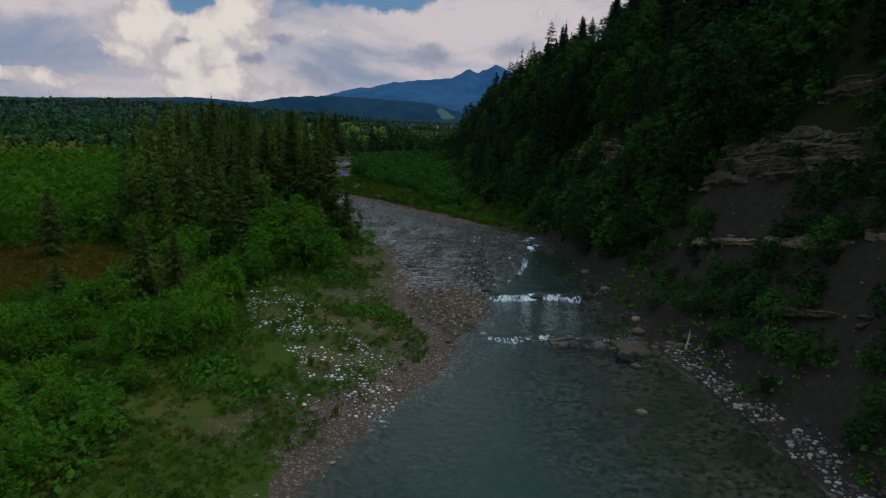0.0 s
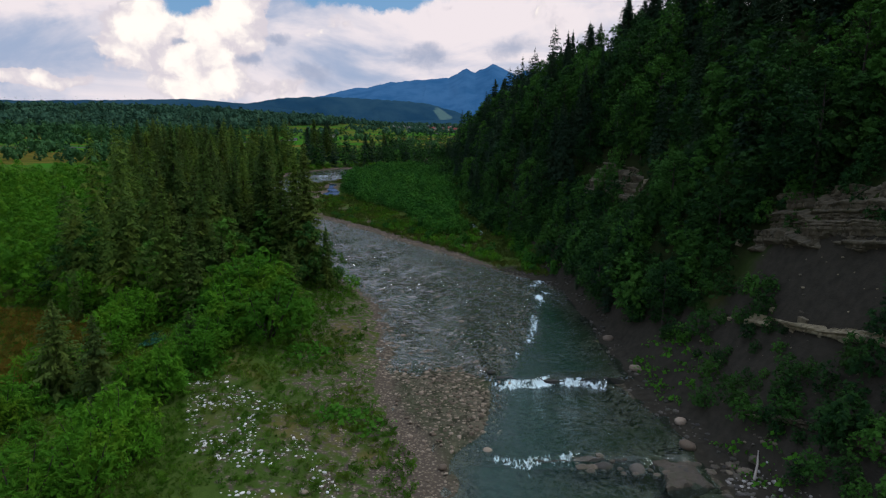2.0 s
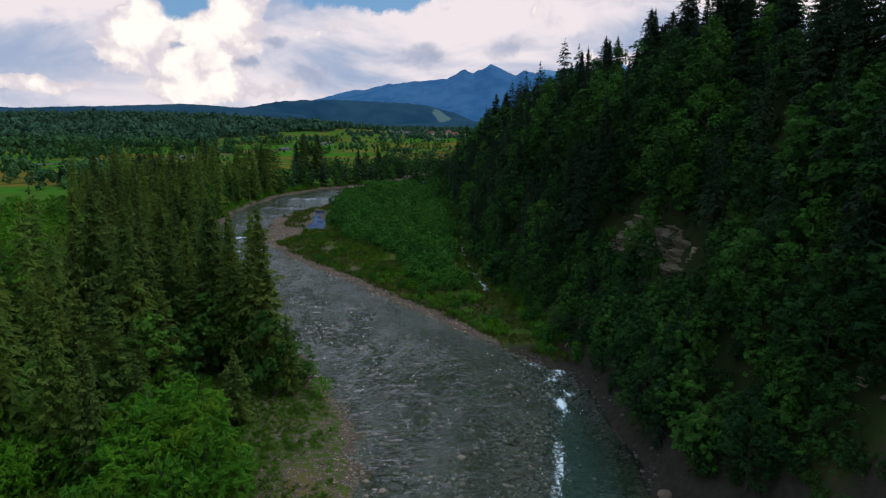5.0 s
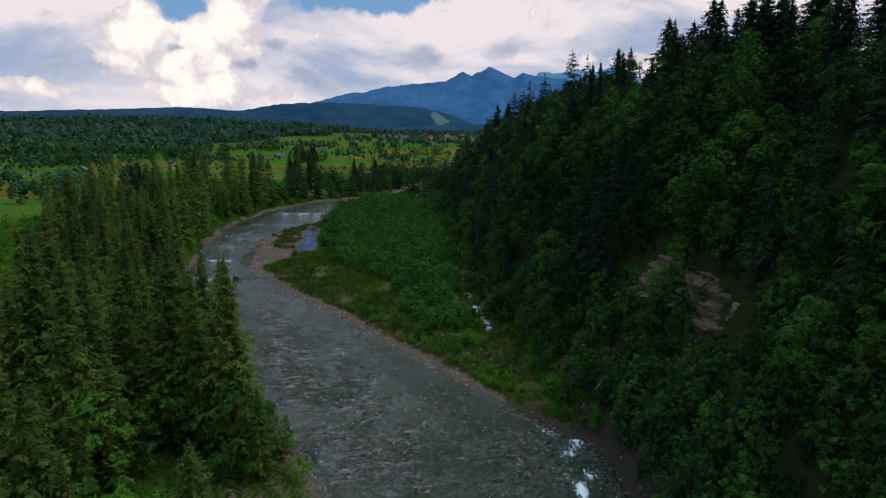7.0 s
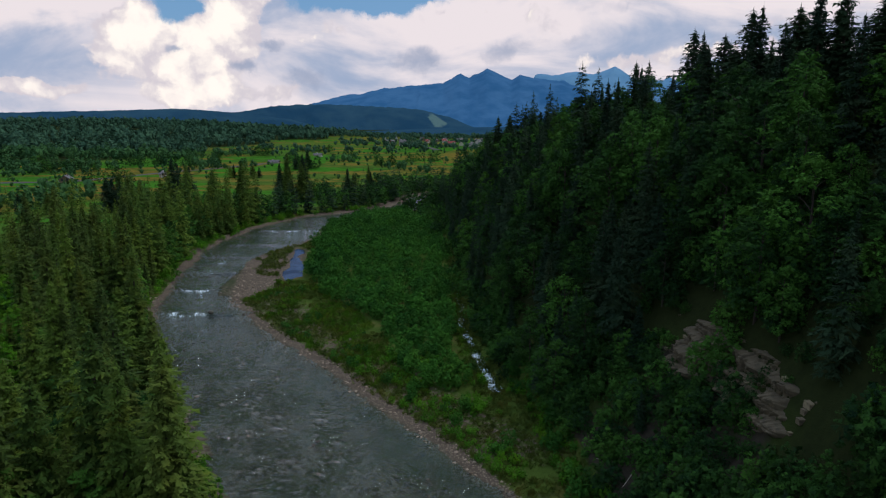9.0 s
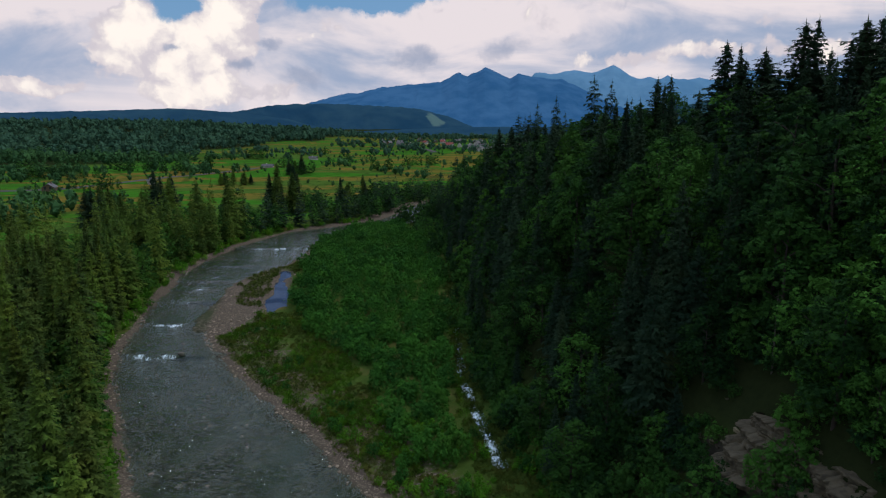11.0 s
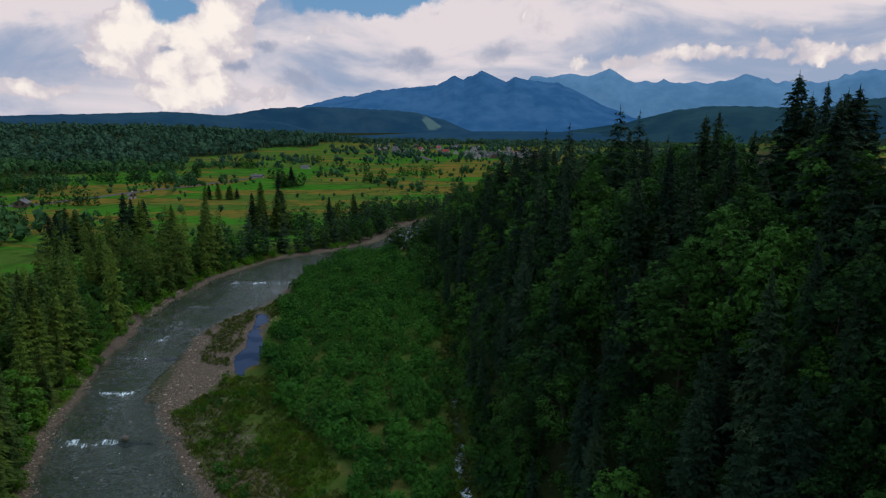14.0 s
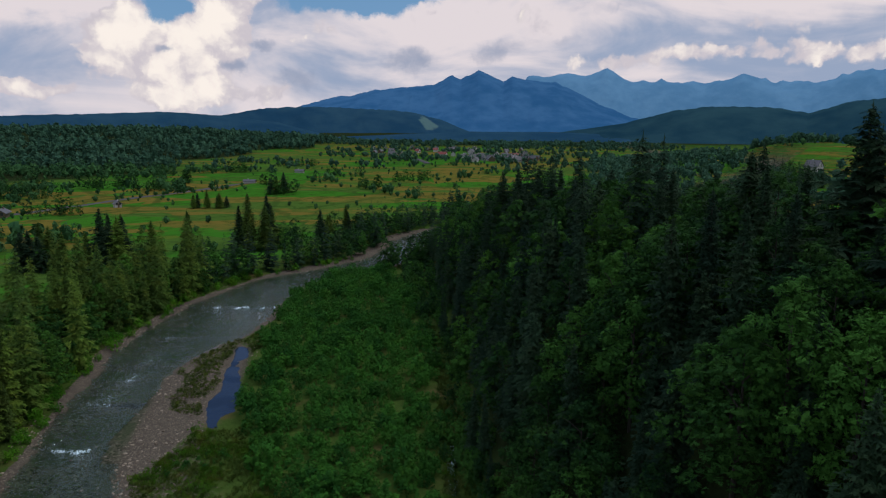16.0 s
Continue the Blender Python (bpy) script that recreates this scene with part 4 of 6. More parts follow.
# ---- where plants stand ----
def spread(x0, x1, y0, y1, gap, g, keep):
    """Jittered plan points at about that gap for which keep(x, y) is true."""
    xs, ys = np.meshgrid(np.arange(x0, x1, gap), np.arange(y0, y1, gap))
    xs = xs + (np.arange(len(xs)) % 2)[:, None] * gap * 0.5
    xs = (xs + g.uniform(-0.42, 0.42, xs.shape) * gap).ravel()
    ys = (ys + g.uniform(-0.42, 0.42, ys.shape) * gap).ravel()
    k = keep(xs, ys)
    return xs[k], ys[k]


def out_left(x, y):
    return soft(y, LEFT, 3) - x


def out_right(x, y):
    return x - soft(y, RIGHT, 3)


def stand(masters, xs, ys, sizes, group, label, category, g, lean=0.0):
    """Copies of the masters as things of their own at plan points; a size is a scale."""
    zs = ground_z(xs, ys)
    for i in range(len(xs)):
        m = Matrix.Translation((xs[i], ys[i], zs[i])) @ Matrix.Rotation(g.uniform(0, 6.28), 4, "Z")
        s = sizes[i]
        m = m @ Matrix.Diagonal((s * g.uniform(0.88, 1.12), s * g.uniform(0.88, 1.12), s, 1))
        src = masters[i % len(masters)]
        if i < len(masters):
            src.matrix_basis = m
            tagged(src, label, category, group)
        else:
            ob = copy_thing(src, Matrix.Identity(4))
            ob.matrix_basis = m


def mass(name, shapes, xs, ys, sizes, mat, label, category, g, sink=0.15, afloat=False):
    """A wood or thicket past counting as one mesh."""
    zs = ground_z(xs, ys) - sink
    if afloat:
        zs = np.maximum(zs, water_z(xs, ys) - 0.10)
    pick = g.integers(0, len(shapes), len(xs))
    items = []
    for k_, (V, F) in enumerate(shapes):
        sel = pick == k_
        if not sel.any():
            continue
        s = sizes[sel]
        sc = np.stack([s * g.uniform(0.85, 1.15, len(s)), s * g.uniform(0.85, 1.15, len(s)), s], -1)
        items.append(joined(V, F, np.stack([xs[sel], ys[sel], zs[sel]], -1), sc, g.uniform(0, 6.28, len(s)), g.uniform(0, 1, len(s))))
    V, F, t = stack(items)
    ob = np_part(name, V, F, mat, None, "", False, {"tint": t})
    return tagged(ob, label, category, "", "stuff")


g = np.random.default_rng(11)
SPRUCE_LOW = [spruce_crown(np.random.default_rng(60 + i), 15, 2.5 + 0.3 * i, 22, 7, 3) for i in range(3)]
LEAF_LOW = [leaf_crown(np.random.default_rng(70 + i), 10, 3.0, 0.5, 17, 560, 0.70) for i in range(4)]
SHRUB_LOW = [shrub_crown(np.random.default_rng(80 + i), 3.0, 1.5, 8, 130, 0.62) for i in range(4)]
LEAF_LIGHT = [leaf_crown(np.random.default_rng(170 + i), 10, 3.0, 0.5, 15, 330, 0.90) for i in range(4)]
SHRUB_FINE = [shrub_crown(np.random.default_rng(180 + i), 3.0, 1.5, 9, 250, 0.40, 0.42) for i in range(4)]
WILLOW_LOW = [shrub_crown(np.random.default_rng(85 + i), 2.9, 1.45 + 0.12 * i, 6, 330, 0.38, 0.46) for i in range(5)]
TUFT = [cards(np.random.default_rng(90 + i), np.random.default_rng(91 + i).normal(size=(7, 3)) * (0.22, 0.22, 0.05) + (0, 0, 0.16), np.random.default_rng(92 + i).normal(size=(7, 3)) * (1, 1, 0.2), 0.34, 0.1) for i in range(3)]


def far_tree(seed, h, r):
    """A distant round-headed tree: an uneven core with leaf sprays breaking its outline."""
    g_ = np.random.default_rng(seed)
    bm = bmesh.new()
    bmesh.ops.create_icosphere(bm, subdivisions=1, radius=1.0)
    for v in bm.verts:
        k_ = g_.uniform(0.65, 1.1)
        v.co = Vector((v.co.x * r * 0.72 * k_, v.co.y * r * 0.72 * k_, h * 0.44 + v.co.z * h * 0.46 * k_))
    V = np.array([tuple(v.co) for v in bm.verts])
    F = np.array([[q.index for q in f.verts] for f in bm.faces])
    bm.free()
    D = g_.normal(size=(15, 3))
    D /= np.linalg.norm(D, axis=1)[:, None]
    D[:, 2] = np.abs(D[:, 2]) * 1.1 - 0.35
    V2, F2 = cards(g_, D * (r * 0.8, r * 0.8, h * 0.5) + (0, 0, h * 0.5), D, r * 0.8)
    return np.concatenate([V, V2]), np.concatenate([F, F2 + len(V)])


FAR_LOW = [spruce_crown(np.random.default_rng(200 + i), 11, 2.4, 7, 5, 0) for i in range(3)] + [far_tree(210 + i, 7.5, 3.2) for i in range(3)]
SPRUCE_MID = [spruce_crown(np.random.default_rng(64 + i), 15, 2.5 + 0.3 * i, 14, 6, 1) for i in range(3)]
LEAF_MID = [leaf_crown(np.random.default_rng(74 + i), 10, 3.0, 0.6, 12, 130, 1.25) for i in range(3)]


# wooded slope: nearest trees are things, the rest a wood
def slope_ok(x, y):
    h = hill_part(x, y)
    t = x - soft(y, TOE, 5)
    return (t < 26 + 45 * step(y, 115, 150)) & (h > 0.7) & ~bare_at(x, y) & ~((np.abs(x - stream_x(y)) < 3.2) & (y > 122) & (y < 170)) & ((x - soft(y, TOE, 5) < 30) | (vnoise(x * 0.3, y * 0.3, 50) > -0.5))


hx, hy = spread(6, 78, 16, 335, 3.25, g, slope_ok)
ht = hx - soft(hy, TOE, 5)
conif = (fbm(hx * 0.045, hy * 0.045, 51) + 0.5 * g.uniform(-1, 1, len(hx)) + 0.35 * step(ht, 24, 34) + 0.3 * step(ht, 15, 24) * (hy < 152) + 0.35 * (1 - step(ht, 3, 10)) - 0.15 - 0.08 * (hy > 135)) > 0.0
hsize = np.where(conif, g.uniform(0.5, 1.1, len(hx)), g.uniform(0.55, 1.2, len(hx))) * (0.62 + 0.38 * step(ht, 1, 10)) * (1 - 0.2 * (hy < 112)) * np.where((hy > 86) & (hy < 118) & (ht < 10), 0.45, 1.0) * np.where(conif & (ht > 14), 1.02, 1.0) * np.where((ht > 30) & (hy > 140), 0.6, 1.0)
near = (hy > 62) & (hy < 185) & (ht < 42) & (g.uniform(size=len(hx)) < np.where((hy > 98) & (hy < 160), 1.0, 0.25))
SP = [spruce_master(100 + i, 15, 2.4 + 0.22 * i, 32, 8, 5) for i in range(5)]
BL = [broadleaf_master(120 + i, 10.5, 3.2 + 0.25 * (i % 3), 0.6) for i in range(5)]
a_ = near & conif
cut = np.flatnonzero(a_)[:200]
stand(SP, hx[cut], hy[cut], hsize[cut], "spruces on the slope", "tall dark green spruce on the steep slope", "tree", g)
b_ = near & ~conif
cutb = np.flatnonzero(b_)[:300]
stand(BL, hx[cutb], hy[cutb], hsize[cutb], "broadleaf trees on the slope", "bright green broadleaf tree on the steep slope", "tree", g)
rest = np.ones(len(hx), bool)
rest[cut] = rest[cutb] = False
mass("slope_spruce_wood", SPRUCE_LOW, hx[rest & conif], hy[rest & conif], hsize[rest & conif], M_SPRUCE, "dense dark spruce wood on the steep slope", "wood", g)
# far slope takes the lighter leaf colour, so its extra light is painted in
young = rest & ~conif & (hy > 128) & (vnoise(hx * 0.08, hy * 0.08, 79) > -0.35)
old = rest & ~conif & ~young
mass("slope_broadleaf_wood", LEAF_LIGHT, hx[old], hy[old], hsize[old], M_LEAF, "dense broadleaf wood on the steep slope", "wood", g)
mass("young_slope_wood", LEAF_LOW, hx[young], hy[young], hsize[young], M_BANKLEAF, "broadleaf wood on the far slope with a lit tone in its leaves", "wood", g)

# undergrowth under the trees
nx_, ny_ = spread(8, 50, 58, 250, 3.1, g, lambda x, y: (hill_part(x, y) > 0.6) & (x - soft(y, TOE, 5) < 22) & ~bare_at(x, y) & (np.abs(x - stream_x(y)) > 2.2))
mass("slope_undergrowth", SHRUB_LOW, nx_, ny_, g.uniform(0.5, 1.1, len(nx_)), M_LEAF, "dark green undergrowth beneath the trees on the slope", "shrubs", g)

# tall spruces that stand out on the crest: plan place and height of the tip
for x, y, top in ((31.66, 152.8, 43.0), (37.4, 146.3, 46.7), (43.0, 147.5, 45.2), (51, 148, 46.2), (54, 147, 47), (19.1, 227.4, 36.6), (22, 226, 37), (25.5, 223, 37.5), (28, 215, 37.5), (30, 208, 38),
                  (33, 200, 38.5), (35.5, 196, 39), (33.5, 157, 40), (29, 178, 39), (41, 150, 45), (47, 155, 45), (37, 129, 46.3), (39.5, 124, 45.8), (40.7, 119, 45), (42, 114, 45), (44.5, 118, 46), (43, 127, 46.5), (46, 134, 46.5), (34.5, 135, 43.5), (45, 108, 45), (38.5, 139, 45), (24.5, 205, 36.5), (27, 199, 37), (29, 192, 37.5), (31, 186, 37.5), (36, 182, 39), (39, 176, 39.5), (42, 170, 40), (21, 219, 36)):
    z = float(ground_z(x, y))
    ob = copy_thing(SP[int(x) % 5], Matrix.Identity(4))
    ob.matrix_basis = Matrix.Translation((x, y, z)) @ Matrix.Rotation(x, 4, "Z") @ Matrix.Diagonal((2.0, 2.0, (top - z) / 15.6, 1) if y < 149 and 36 < x < 45 else (1.5, 1.5, (top - z) / 15.6, 1))
    tagged(ob, "tall dark spruce standing above the crest of the slope", "tree", "spruces on the crest")

# young spruces standing among the shrubs
YS = [spruce_master(150 + i, 15, 4.6 + 0.5 * i, 26, 9, 6, mat=M_DARKOLIVE) for i in range(2)]
ys_used = 0
for x, y, hh in ((-23.5, 57.5, 6.6), (-26.8, 58.5, 7.4), (-31, 52, 5.2), (-20, 66, 4.2), (-43, 72, 8), (-38, 82, 9), (-15.5, 84, 6.5)):
    ob = YS[ys_used] if ys_used < 2 else copy_thing(YS[ys_used % 2], Matrix.Identity(4))
    ys_used += 1
    ob.matrix_basis = Matrix.Translation((x, y, float(ground_z(x, y)))) @ Matrix.Rotation(x, 4, "Z") @ Matrix.Diagonal((hh / 15, hh / 15, hh / 15, 1))
    tagged(ob, "young green spruce among shrubs on the bank", "tree", "young spruces on the bank")

# dead trunks on the slope
DT = dead_master(90, 9.0)
spots = ((30.5, 118, 0.9), (29, 124, 0.8), (33, 128, 0.9), (27.5, 112, 0.7), (36, 121, 0.9), (25.5, 138, 0.8))
stand([DT], np.array([q[0] for q in spots]), np.array([q[1] for q in spots]), np.array([q[2] for q in spots]), "dead trees on the slope", "bare grey dead tree with thin broken branches", "dead tree", g)

# spruce wood on the far bank side
def west_ok(x, y):
    o = out_left(x, y)
    lim = lerp(y, [(74, 52), (120, 52), (180, 36), (215, 26), (245, 20), (262, 10)])
    return (x > -0.72 * (y + 10) - 8) & (x > lerp(y, [(74, -38), (110, -46), (150, -58), (200, -100)])) & (o > 3.0) & (o < lim) & ((y > 90) | (x < np.where(y < 80, -21, -15))) & (vnoise(x * 0.11, y * 0.11, 52) > lerp(y, [(100, -0.7), (150, -0.6), (200, -0.4), (260, -0.1)]))


lx, ly_ = spread(-105, -8, 75.5, 262, 3.2, g, west_ok)
ls = (0.42 + 0.86 * g.uniform(0, 1, len(lx)) ** 1.4) * np.where(ly_ < 90, 0.8, 1.0)
o = out_left(lx, ly_)
nearl = (o < 24) & (ly_ < 190)
cl = np.flatnonzero(nearl)[:170]
SW = [spruce_master(140 + i, 15, 2.5 + 0.25 * i, 34, 8, 6, mat=M_DARKOLIVE if i % 2 else M_OLIVE) for i in range(4)]
stand(SW, lx[cl], ly_[cl], ls[cl], "spruces on the river bank", "tall olive green spruce at the river bank", "tree", g)
rest = np.ones(len(lx), bool)
rest[cl] = False
mass("bank_spruce_wood", SPRUCE_LOW, lx[rest], ly_[rest], ls[rest], M_OLIVE, "dense spruce wood beside the river", "wood", g)

# broadleaf trees mixed into the bank wood
mx_, my_ = spread(-100, -8, 82, 262, 4.4, g, lambda x, y: west_ok(x, y) | ((out_left(x, y) > 3) & (out_left(x, y) < 24) & (y > 140)))
mass("bank_broadleaf_trees", LEAF_LOW, mx_, my_, g.uniform(0.4, 0.95, len(mx_)), M_BANKLEAF, "broadleaf trees mixed into the bank wood", "wood", g)
yx, yy = spread(-130, -26, 66, 195, 3.5, g, lambda x, y: (x > -0.72 * (y + 10) - 8) & (x < lerp(y, [(66, -44), (86, -37), (110, -42), (150, -54), (200, -95)])) & (vnoise(x * 0.1, y * 0.1, 63) > -0.5) & ~in_poly(x, y, [(-50, 56), (-32, 57), (-28, 64), (-29, 75), (-50, 79)]))
mass("young_broadleaf_trees", LEAF_LIGHT, yx, yy, g.uniform(0.4, 0.8, len(yx)), M_SHRUB, "dense bright green young broadleaf trees", "wood", g)
# shrubs along the bank and in the near corner
def shrub_ok(x, y):
    o = out_left(x, y)
    meadow = in_poly(x, y, [(-50, 56), (-32, 57), (-28, 64), (-29, 75), (-50, 79)])
    return (y < 77.5) & (((x + 23.6) / 3.0) ** 2 + ((y - 71.5) / 5.5) ** 2 > 1) & (o > 9 + 3 * vnoise(y * 0.15, x * 0.1, 53)) & ~in_poly(x, y, STONY) & ~meadow & (x > -0.72 * (y + 10) - 8) & (vnoise(x * 0.16, y * 0.16, 54) > -0.62) & (x < lerp(y, [(20, -16), (45, -17), (60, -19), (72, -13), (86, -10), (110, -10)]))


sx, sy = spread(-95, -8, 16, 112, 2.75, g, shrub_ok)
ss = g.uniform(0.55, 1.6, len(sx)) * (1 + 0.9 * np.exp(-(((sx + 13) / 5) ** 2 + ((sy - 79) / 7) ** 2)) + 0.5 * step(vnoise(sx * 0.1, sy * 0.1, 59), 0.1, 0.5)) * np.where((sx < -21) & (sy < 66), 0.5, 1.0) * np.where((sx > -22) & (sy < 42), 0.55, 1.0)
SH = [shrub_master(160 + i, 3.0, 1.7 + 0.2 * i, M_SHRUB, 16, 720, 0.46) for i in range(4)]
near_s = (sx > -40) & (sy > 34)
cs = np.flatnonzero(near_s)[:300]
stand(SH, sx[cs], sy[cs], ss[cs], "shrubs on the bank", "rounded bright green willow shrub on the grassy bank", "shrub", g)
rest = np.ones(len(sx), bool)
rest[cs] = False
mass("bank_shrubs", SHRUB_FINE, sx[rest], sy[rest], ss[rest], M_SHRUB, "dense green shrubs and young trees on the flat bank", "shrubs", g)

# shrubs along the foot of the west wood and at the water
ex, ey = spread(-62, -8, 92, 300, 2.0, g, lambda x, y: (out_left(x, y) > 0.8) & (out_left(x, y) < 4.5) & (vnoise(x * 0.3, y * 0.3, 55) > -0.4))
mass("bank_edge_shrubs", SHRUB_LOW, ex, ey, g.uniform(0.35, 0.9, len(ex)), M_SHRUB, "low green shrubs along the river's edge", "shrubs", g)

# willow thicket on the inner bend
tx, ty = spread(-34, 10, 126, 290, 2.75, g, lambda x, y: in_poly(x + 0.8 * vnoise(y * 0.2, x * 0.2, 56), y, THICKET) & (pool(x, y) < 0.2) & (x < 5.2))
mass("willow_thicket", WILLOW_LOW, tx, ty, g.uniform(0.7, 1.4, len(tx)) * (1 + 0.22 * vnoise(tx * 0.3, ty * 0.3, 65)), M_WILLOW, "dense even thicket of young green willows", "thicket", g)
# scattered willows on the grassy point and under the slope
def point_ok(x, y):
    o = out_right(x, y)
    return (o > 2.5) & (x < soft(y, TOE, 4) + 1.0) & (np.abs(x - stream_x(y)) > 1.9) & ~in_poly(x, y, THICKET) & (pool(x, y) < 0.1) & (spit_at(x, y) < 0.2) & ((np.abs(x - stream_x(y)) > 2.6) | (y < 132) | (y > 168)) & ((vnoise(x * 0.22, y * 0.22, 57) > 0.3) | (x > soft(y, TOE, 4) - 3 - 4 * step(y, 120, 150)))


qx, qy = spread(-34, 18, 99, 176, 1.5, g, point_ok)
mass("point_willows", WILLOW_LOW, qx, qy, g.uniform(0.3, 0.85, len(qx)) * np.where((qy > 138) & (qx < 0), 0.6, 1.0), M_WILLOW, "scattered low willow bushes on the grassy point", "shrubs", g)
# lush low growth on the inside of the bend
px2, py2 = spread(-22, 18, 101, 142, 1.25, g, lambda x, y: (out_right(x, y) > 1.8) & (hill_part(x, y) < 1.2) & (np.abs(x - stream_x(y)) > 1.2) & (vnoise(x * 0.25, y * 0.25, 66) > lerp(y, [(100, -0.6), (125, -0.35), (142, 0.2)])))
mass("bend_herbs", SHRUB_LOW, px2, py2, g.uniform(0.22, 0.55, len(px2)), M_SHRUB, "lush bright green low growth on the bend", "shrubs", g)
# shrubs filling the hollow between thicket and slope, clear of the stream
wx0, wy0 = spread(-4, 18, 132, 300, 1.9, g, lambda x, y: (x > soft(y, TOE, 5) - 5.5) & (x < soft(y, TOE, 5) + 1.5) & (np.abs(x - stream_x(y)) > np.where(y < 168, 1.5, 0.8)) & ~in_poly(x, y, THICKET))
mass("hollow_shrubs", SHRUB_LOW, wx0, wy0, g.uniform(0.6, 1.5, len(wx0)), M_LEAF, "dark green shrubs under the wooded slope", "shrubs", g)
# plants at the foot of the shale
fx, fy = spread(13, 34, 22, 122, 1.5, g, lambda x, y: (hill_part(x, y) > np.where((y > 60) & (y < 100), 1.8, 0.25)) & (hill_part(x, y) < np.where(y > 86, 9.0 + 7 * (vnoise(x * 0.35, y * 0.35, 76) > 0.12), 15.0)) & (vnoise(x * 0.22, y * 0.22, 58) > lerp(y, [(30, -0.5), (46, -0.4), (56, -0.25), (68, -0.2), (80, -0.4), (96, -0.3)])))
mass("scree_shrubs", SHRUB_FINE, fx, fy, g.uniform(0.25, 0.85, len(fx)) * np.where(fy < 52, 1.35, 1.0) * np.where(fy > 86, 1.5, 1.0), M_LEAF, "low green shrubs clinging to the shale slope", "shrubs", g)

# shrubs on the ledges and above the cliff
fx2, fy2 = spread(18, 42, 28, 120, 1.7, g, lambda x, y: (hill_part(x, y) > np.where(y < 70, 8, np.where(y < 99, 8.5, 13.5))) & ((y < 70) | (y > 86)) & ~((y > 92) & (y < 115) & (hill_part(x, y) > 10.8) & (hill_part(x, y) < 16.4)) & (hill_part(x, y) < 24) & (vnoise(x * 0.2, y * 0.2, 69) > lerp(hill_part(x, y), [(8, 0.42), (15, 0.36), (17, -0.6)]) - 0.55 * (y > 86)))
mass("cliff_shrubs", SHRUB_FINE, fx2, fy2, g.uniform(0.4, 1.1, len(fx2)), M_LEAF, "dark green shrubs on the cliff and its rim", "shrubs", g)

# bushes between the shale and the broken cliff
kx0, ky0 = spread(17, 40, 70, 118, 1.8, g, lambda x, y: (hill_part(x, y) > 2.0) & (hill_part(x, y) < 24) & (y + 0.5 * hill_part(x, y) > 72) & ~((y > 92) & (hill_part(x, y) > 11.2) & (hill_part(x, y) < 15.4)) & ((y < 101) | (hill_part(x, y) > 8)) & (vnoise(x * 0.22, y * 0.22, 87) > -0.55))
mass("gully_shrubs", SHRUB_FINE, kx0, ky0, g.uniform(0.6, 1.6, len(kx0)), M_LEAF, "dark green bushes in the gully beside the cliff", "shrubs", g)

# tree lines and groves over the open valley
def line_ok(x, y):
    o = out_left(x, y)
    return (o > 3) & (o < 17 + 8 * vnoise(y * 0.05, 3.0, 60))


vx, vy = spread(-75, 160, 258, 470, 3.1, g, line_ok)
vc = g.uniform(size=len(vx)) < 0.45
mass("valley_spruces", SPRUCE_MID, vx[vc], vy[vc], g.uniform(0.45, 0.95, vc.sum()), M_SPRUCE, "row of spruces along the far river bank", "wood", g)
mass("valley_broadleaf_trees", LEAF_MID, vx[~vc], vy[~vc], g.uniform(0.5, 0.95, (~vc).sum()), M_LEAF, "row of broadleaf trees along the far river bank", "wood", g)
rx_, ry_ = spread(0, 260, 290, 560, 4.2, g, lambda x, y: (out_right(x, y) > 4) & (out_right(x, y) < 60) & (hill_part(x, y) < 2))
rc = g.uniform(size=len(rx_)) < 0.65
mass("far_bank_spruces", SPRUCE_MID, rx_[rc], ry_[rc], g.uniform(0.6, 1.05, rc.sum()), M_SPRUCE, "dark spruce wood beyond the slope", "wood", g)
mass("far_bank_broadleaf_trees", LEAF_MID, rx_[~rc], ry_[~rc], g.uniform(0.6, 1.0, (~rc).sum()), M_LEAF, "broadleaf trees beyond the slope", "wood", g)

def grove_ok(x, y):
    o = out_left(x, y)
    n = fbm(x * 0.014, y * 0.020, 61) + 0.45 * vnoise(x * 0.06, y * 0.06, 62)
    lim = lerp(y, [(200, 0.42), (350, 0.34), (600, 0.24), (800, 0.20), (1000, 0.16), (1150, 0.08), (1300, -0.3)]) - 0.85 * far_wood(x, y)
    town = np.exp(-(((x - 40) / 90) ** 2 + ((y - 880) / 110) ** 2) ** 2)
    return (x > -0.72 * (y + 10) - 20) & ((o > 26) | (y > 620)) & (n > lim - 0.05 * town) & ((y < 900) | (((x * 7.31 + y * 3.77) % 1.0) < 0.62))


kx, ky = spread(-950, 420, 262, 1420, 7.2, g, grove_ok)
kw = far_wood(kx, ky)
mid_k = ky < 640
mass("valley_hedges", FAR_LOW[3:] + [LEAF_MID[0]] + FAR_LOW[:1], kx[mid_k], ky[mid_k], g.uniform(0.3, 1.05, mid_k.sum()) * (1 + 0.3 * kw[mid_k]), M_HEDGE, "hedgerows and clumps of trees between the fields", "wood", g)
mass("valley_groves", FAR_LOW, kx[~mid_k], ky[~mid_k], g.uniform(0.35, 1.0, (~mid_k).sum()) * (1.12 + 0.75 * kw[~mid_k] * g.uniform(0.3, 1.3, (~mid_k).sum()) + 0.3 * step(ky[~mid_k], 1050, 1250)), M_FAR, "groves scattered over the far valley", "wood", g)
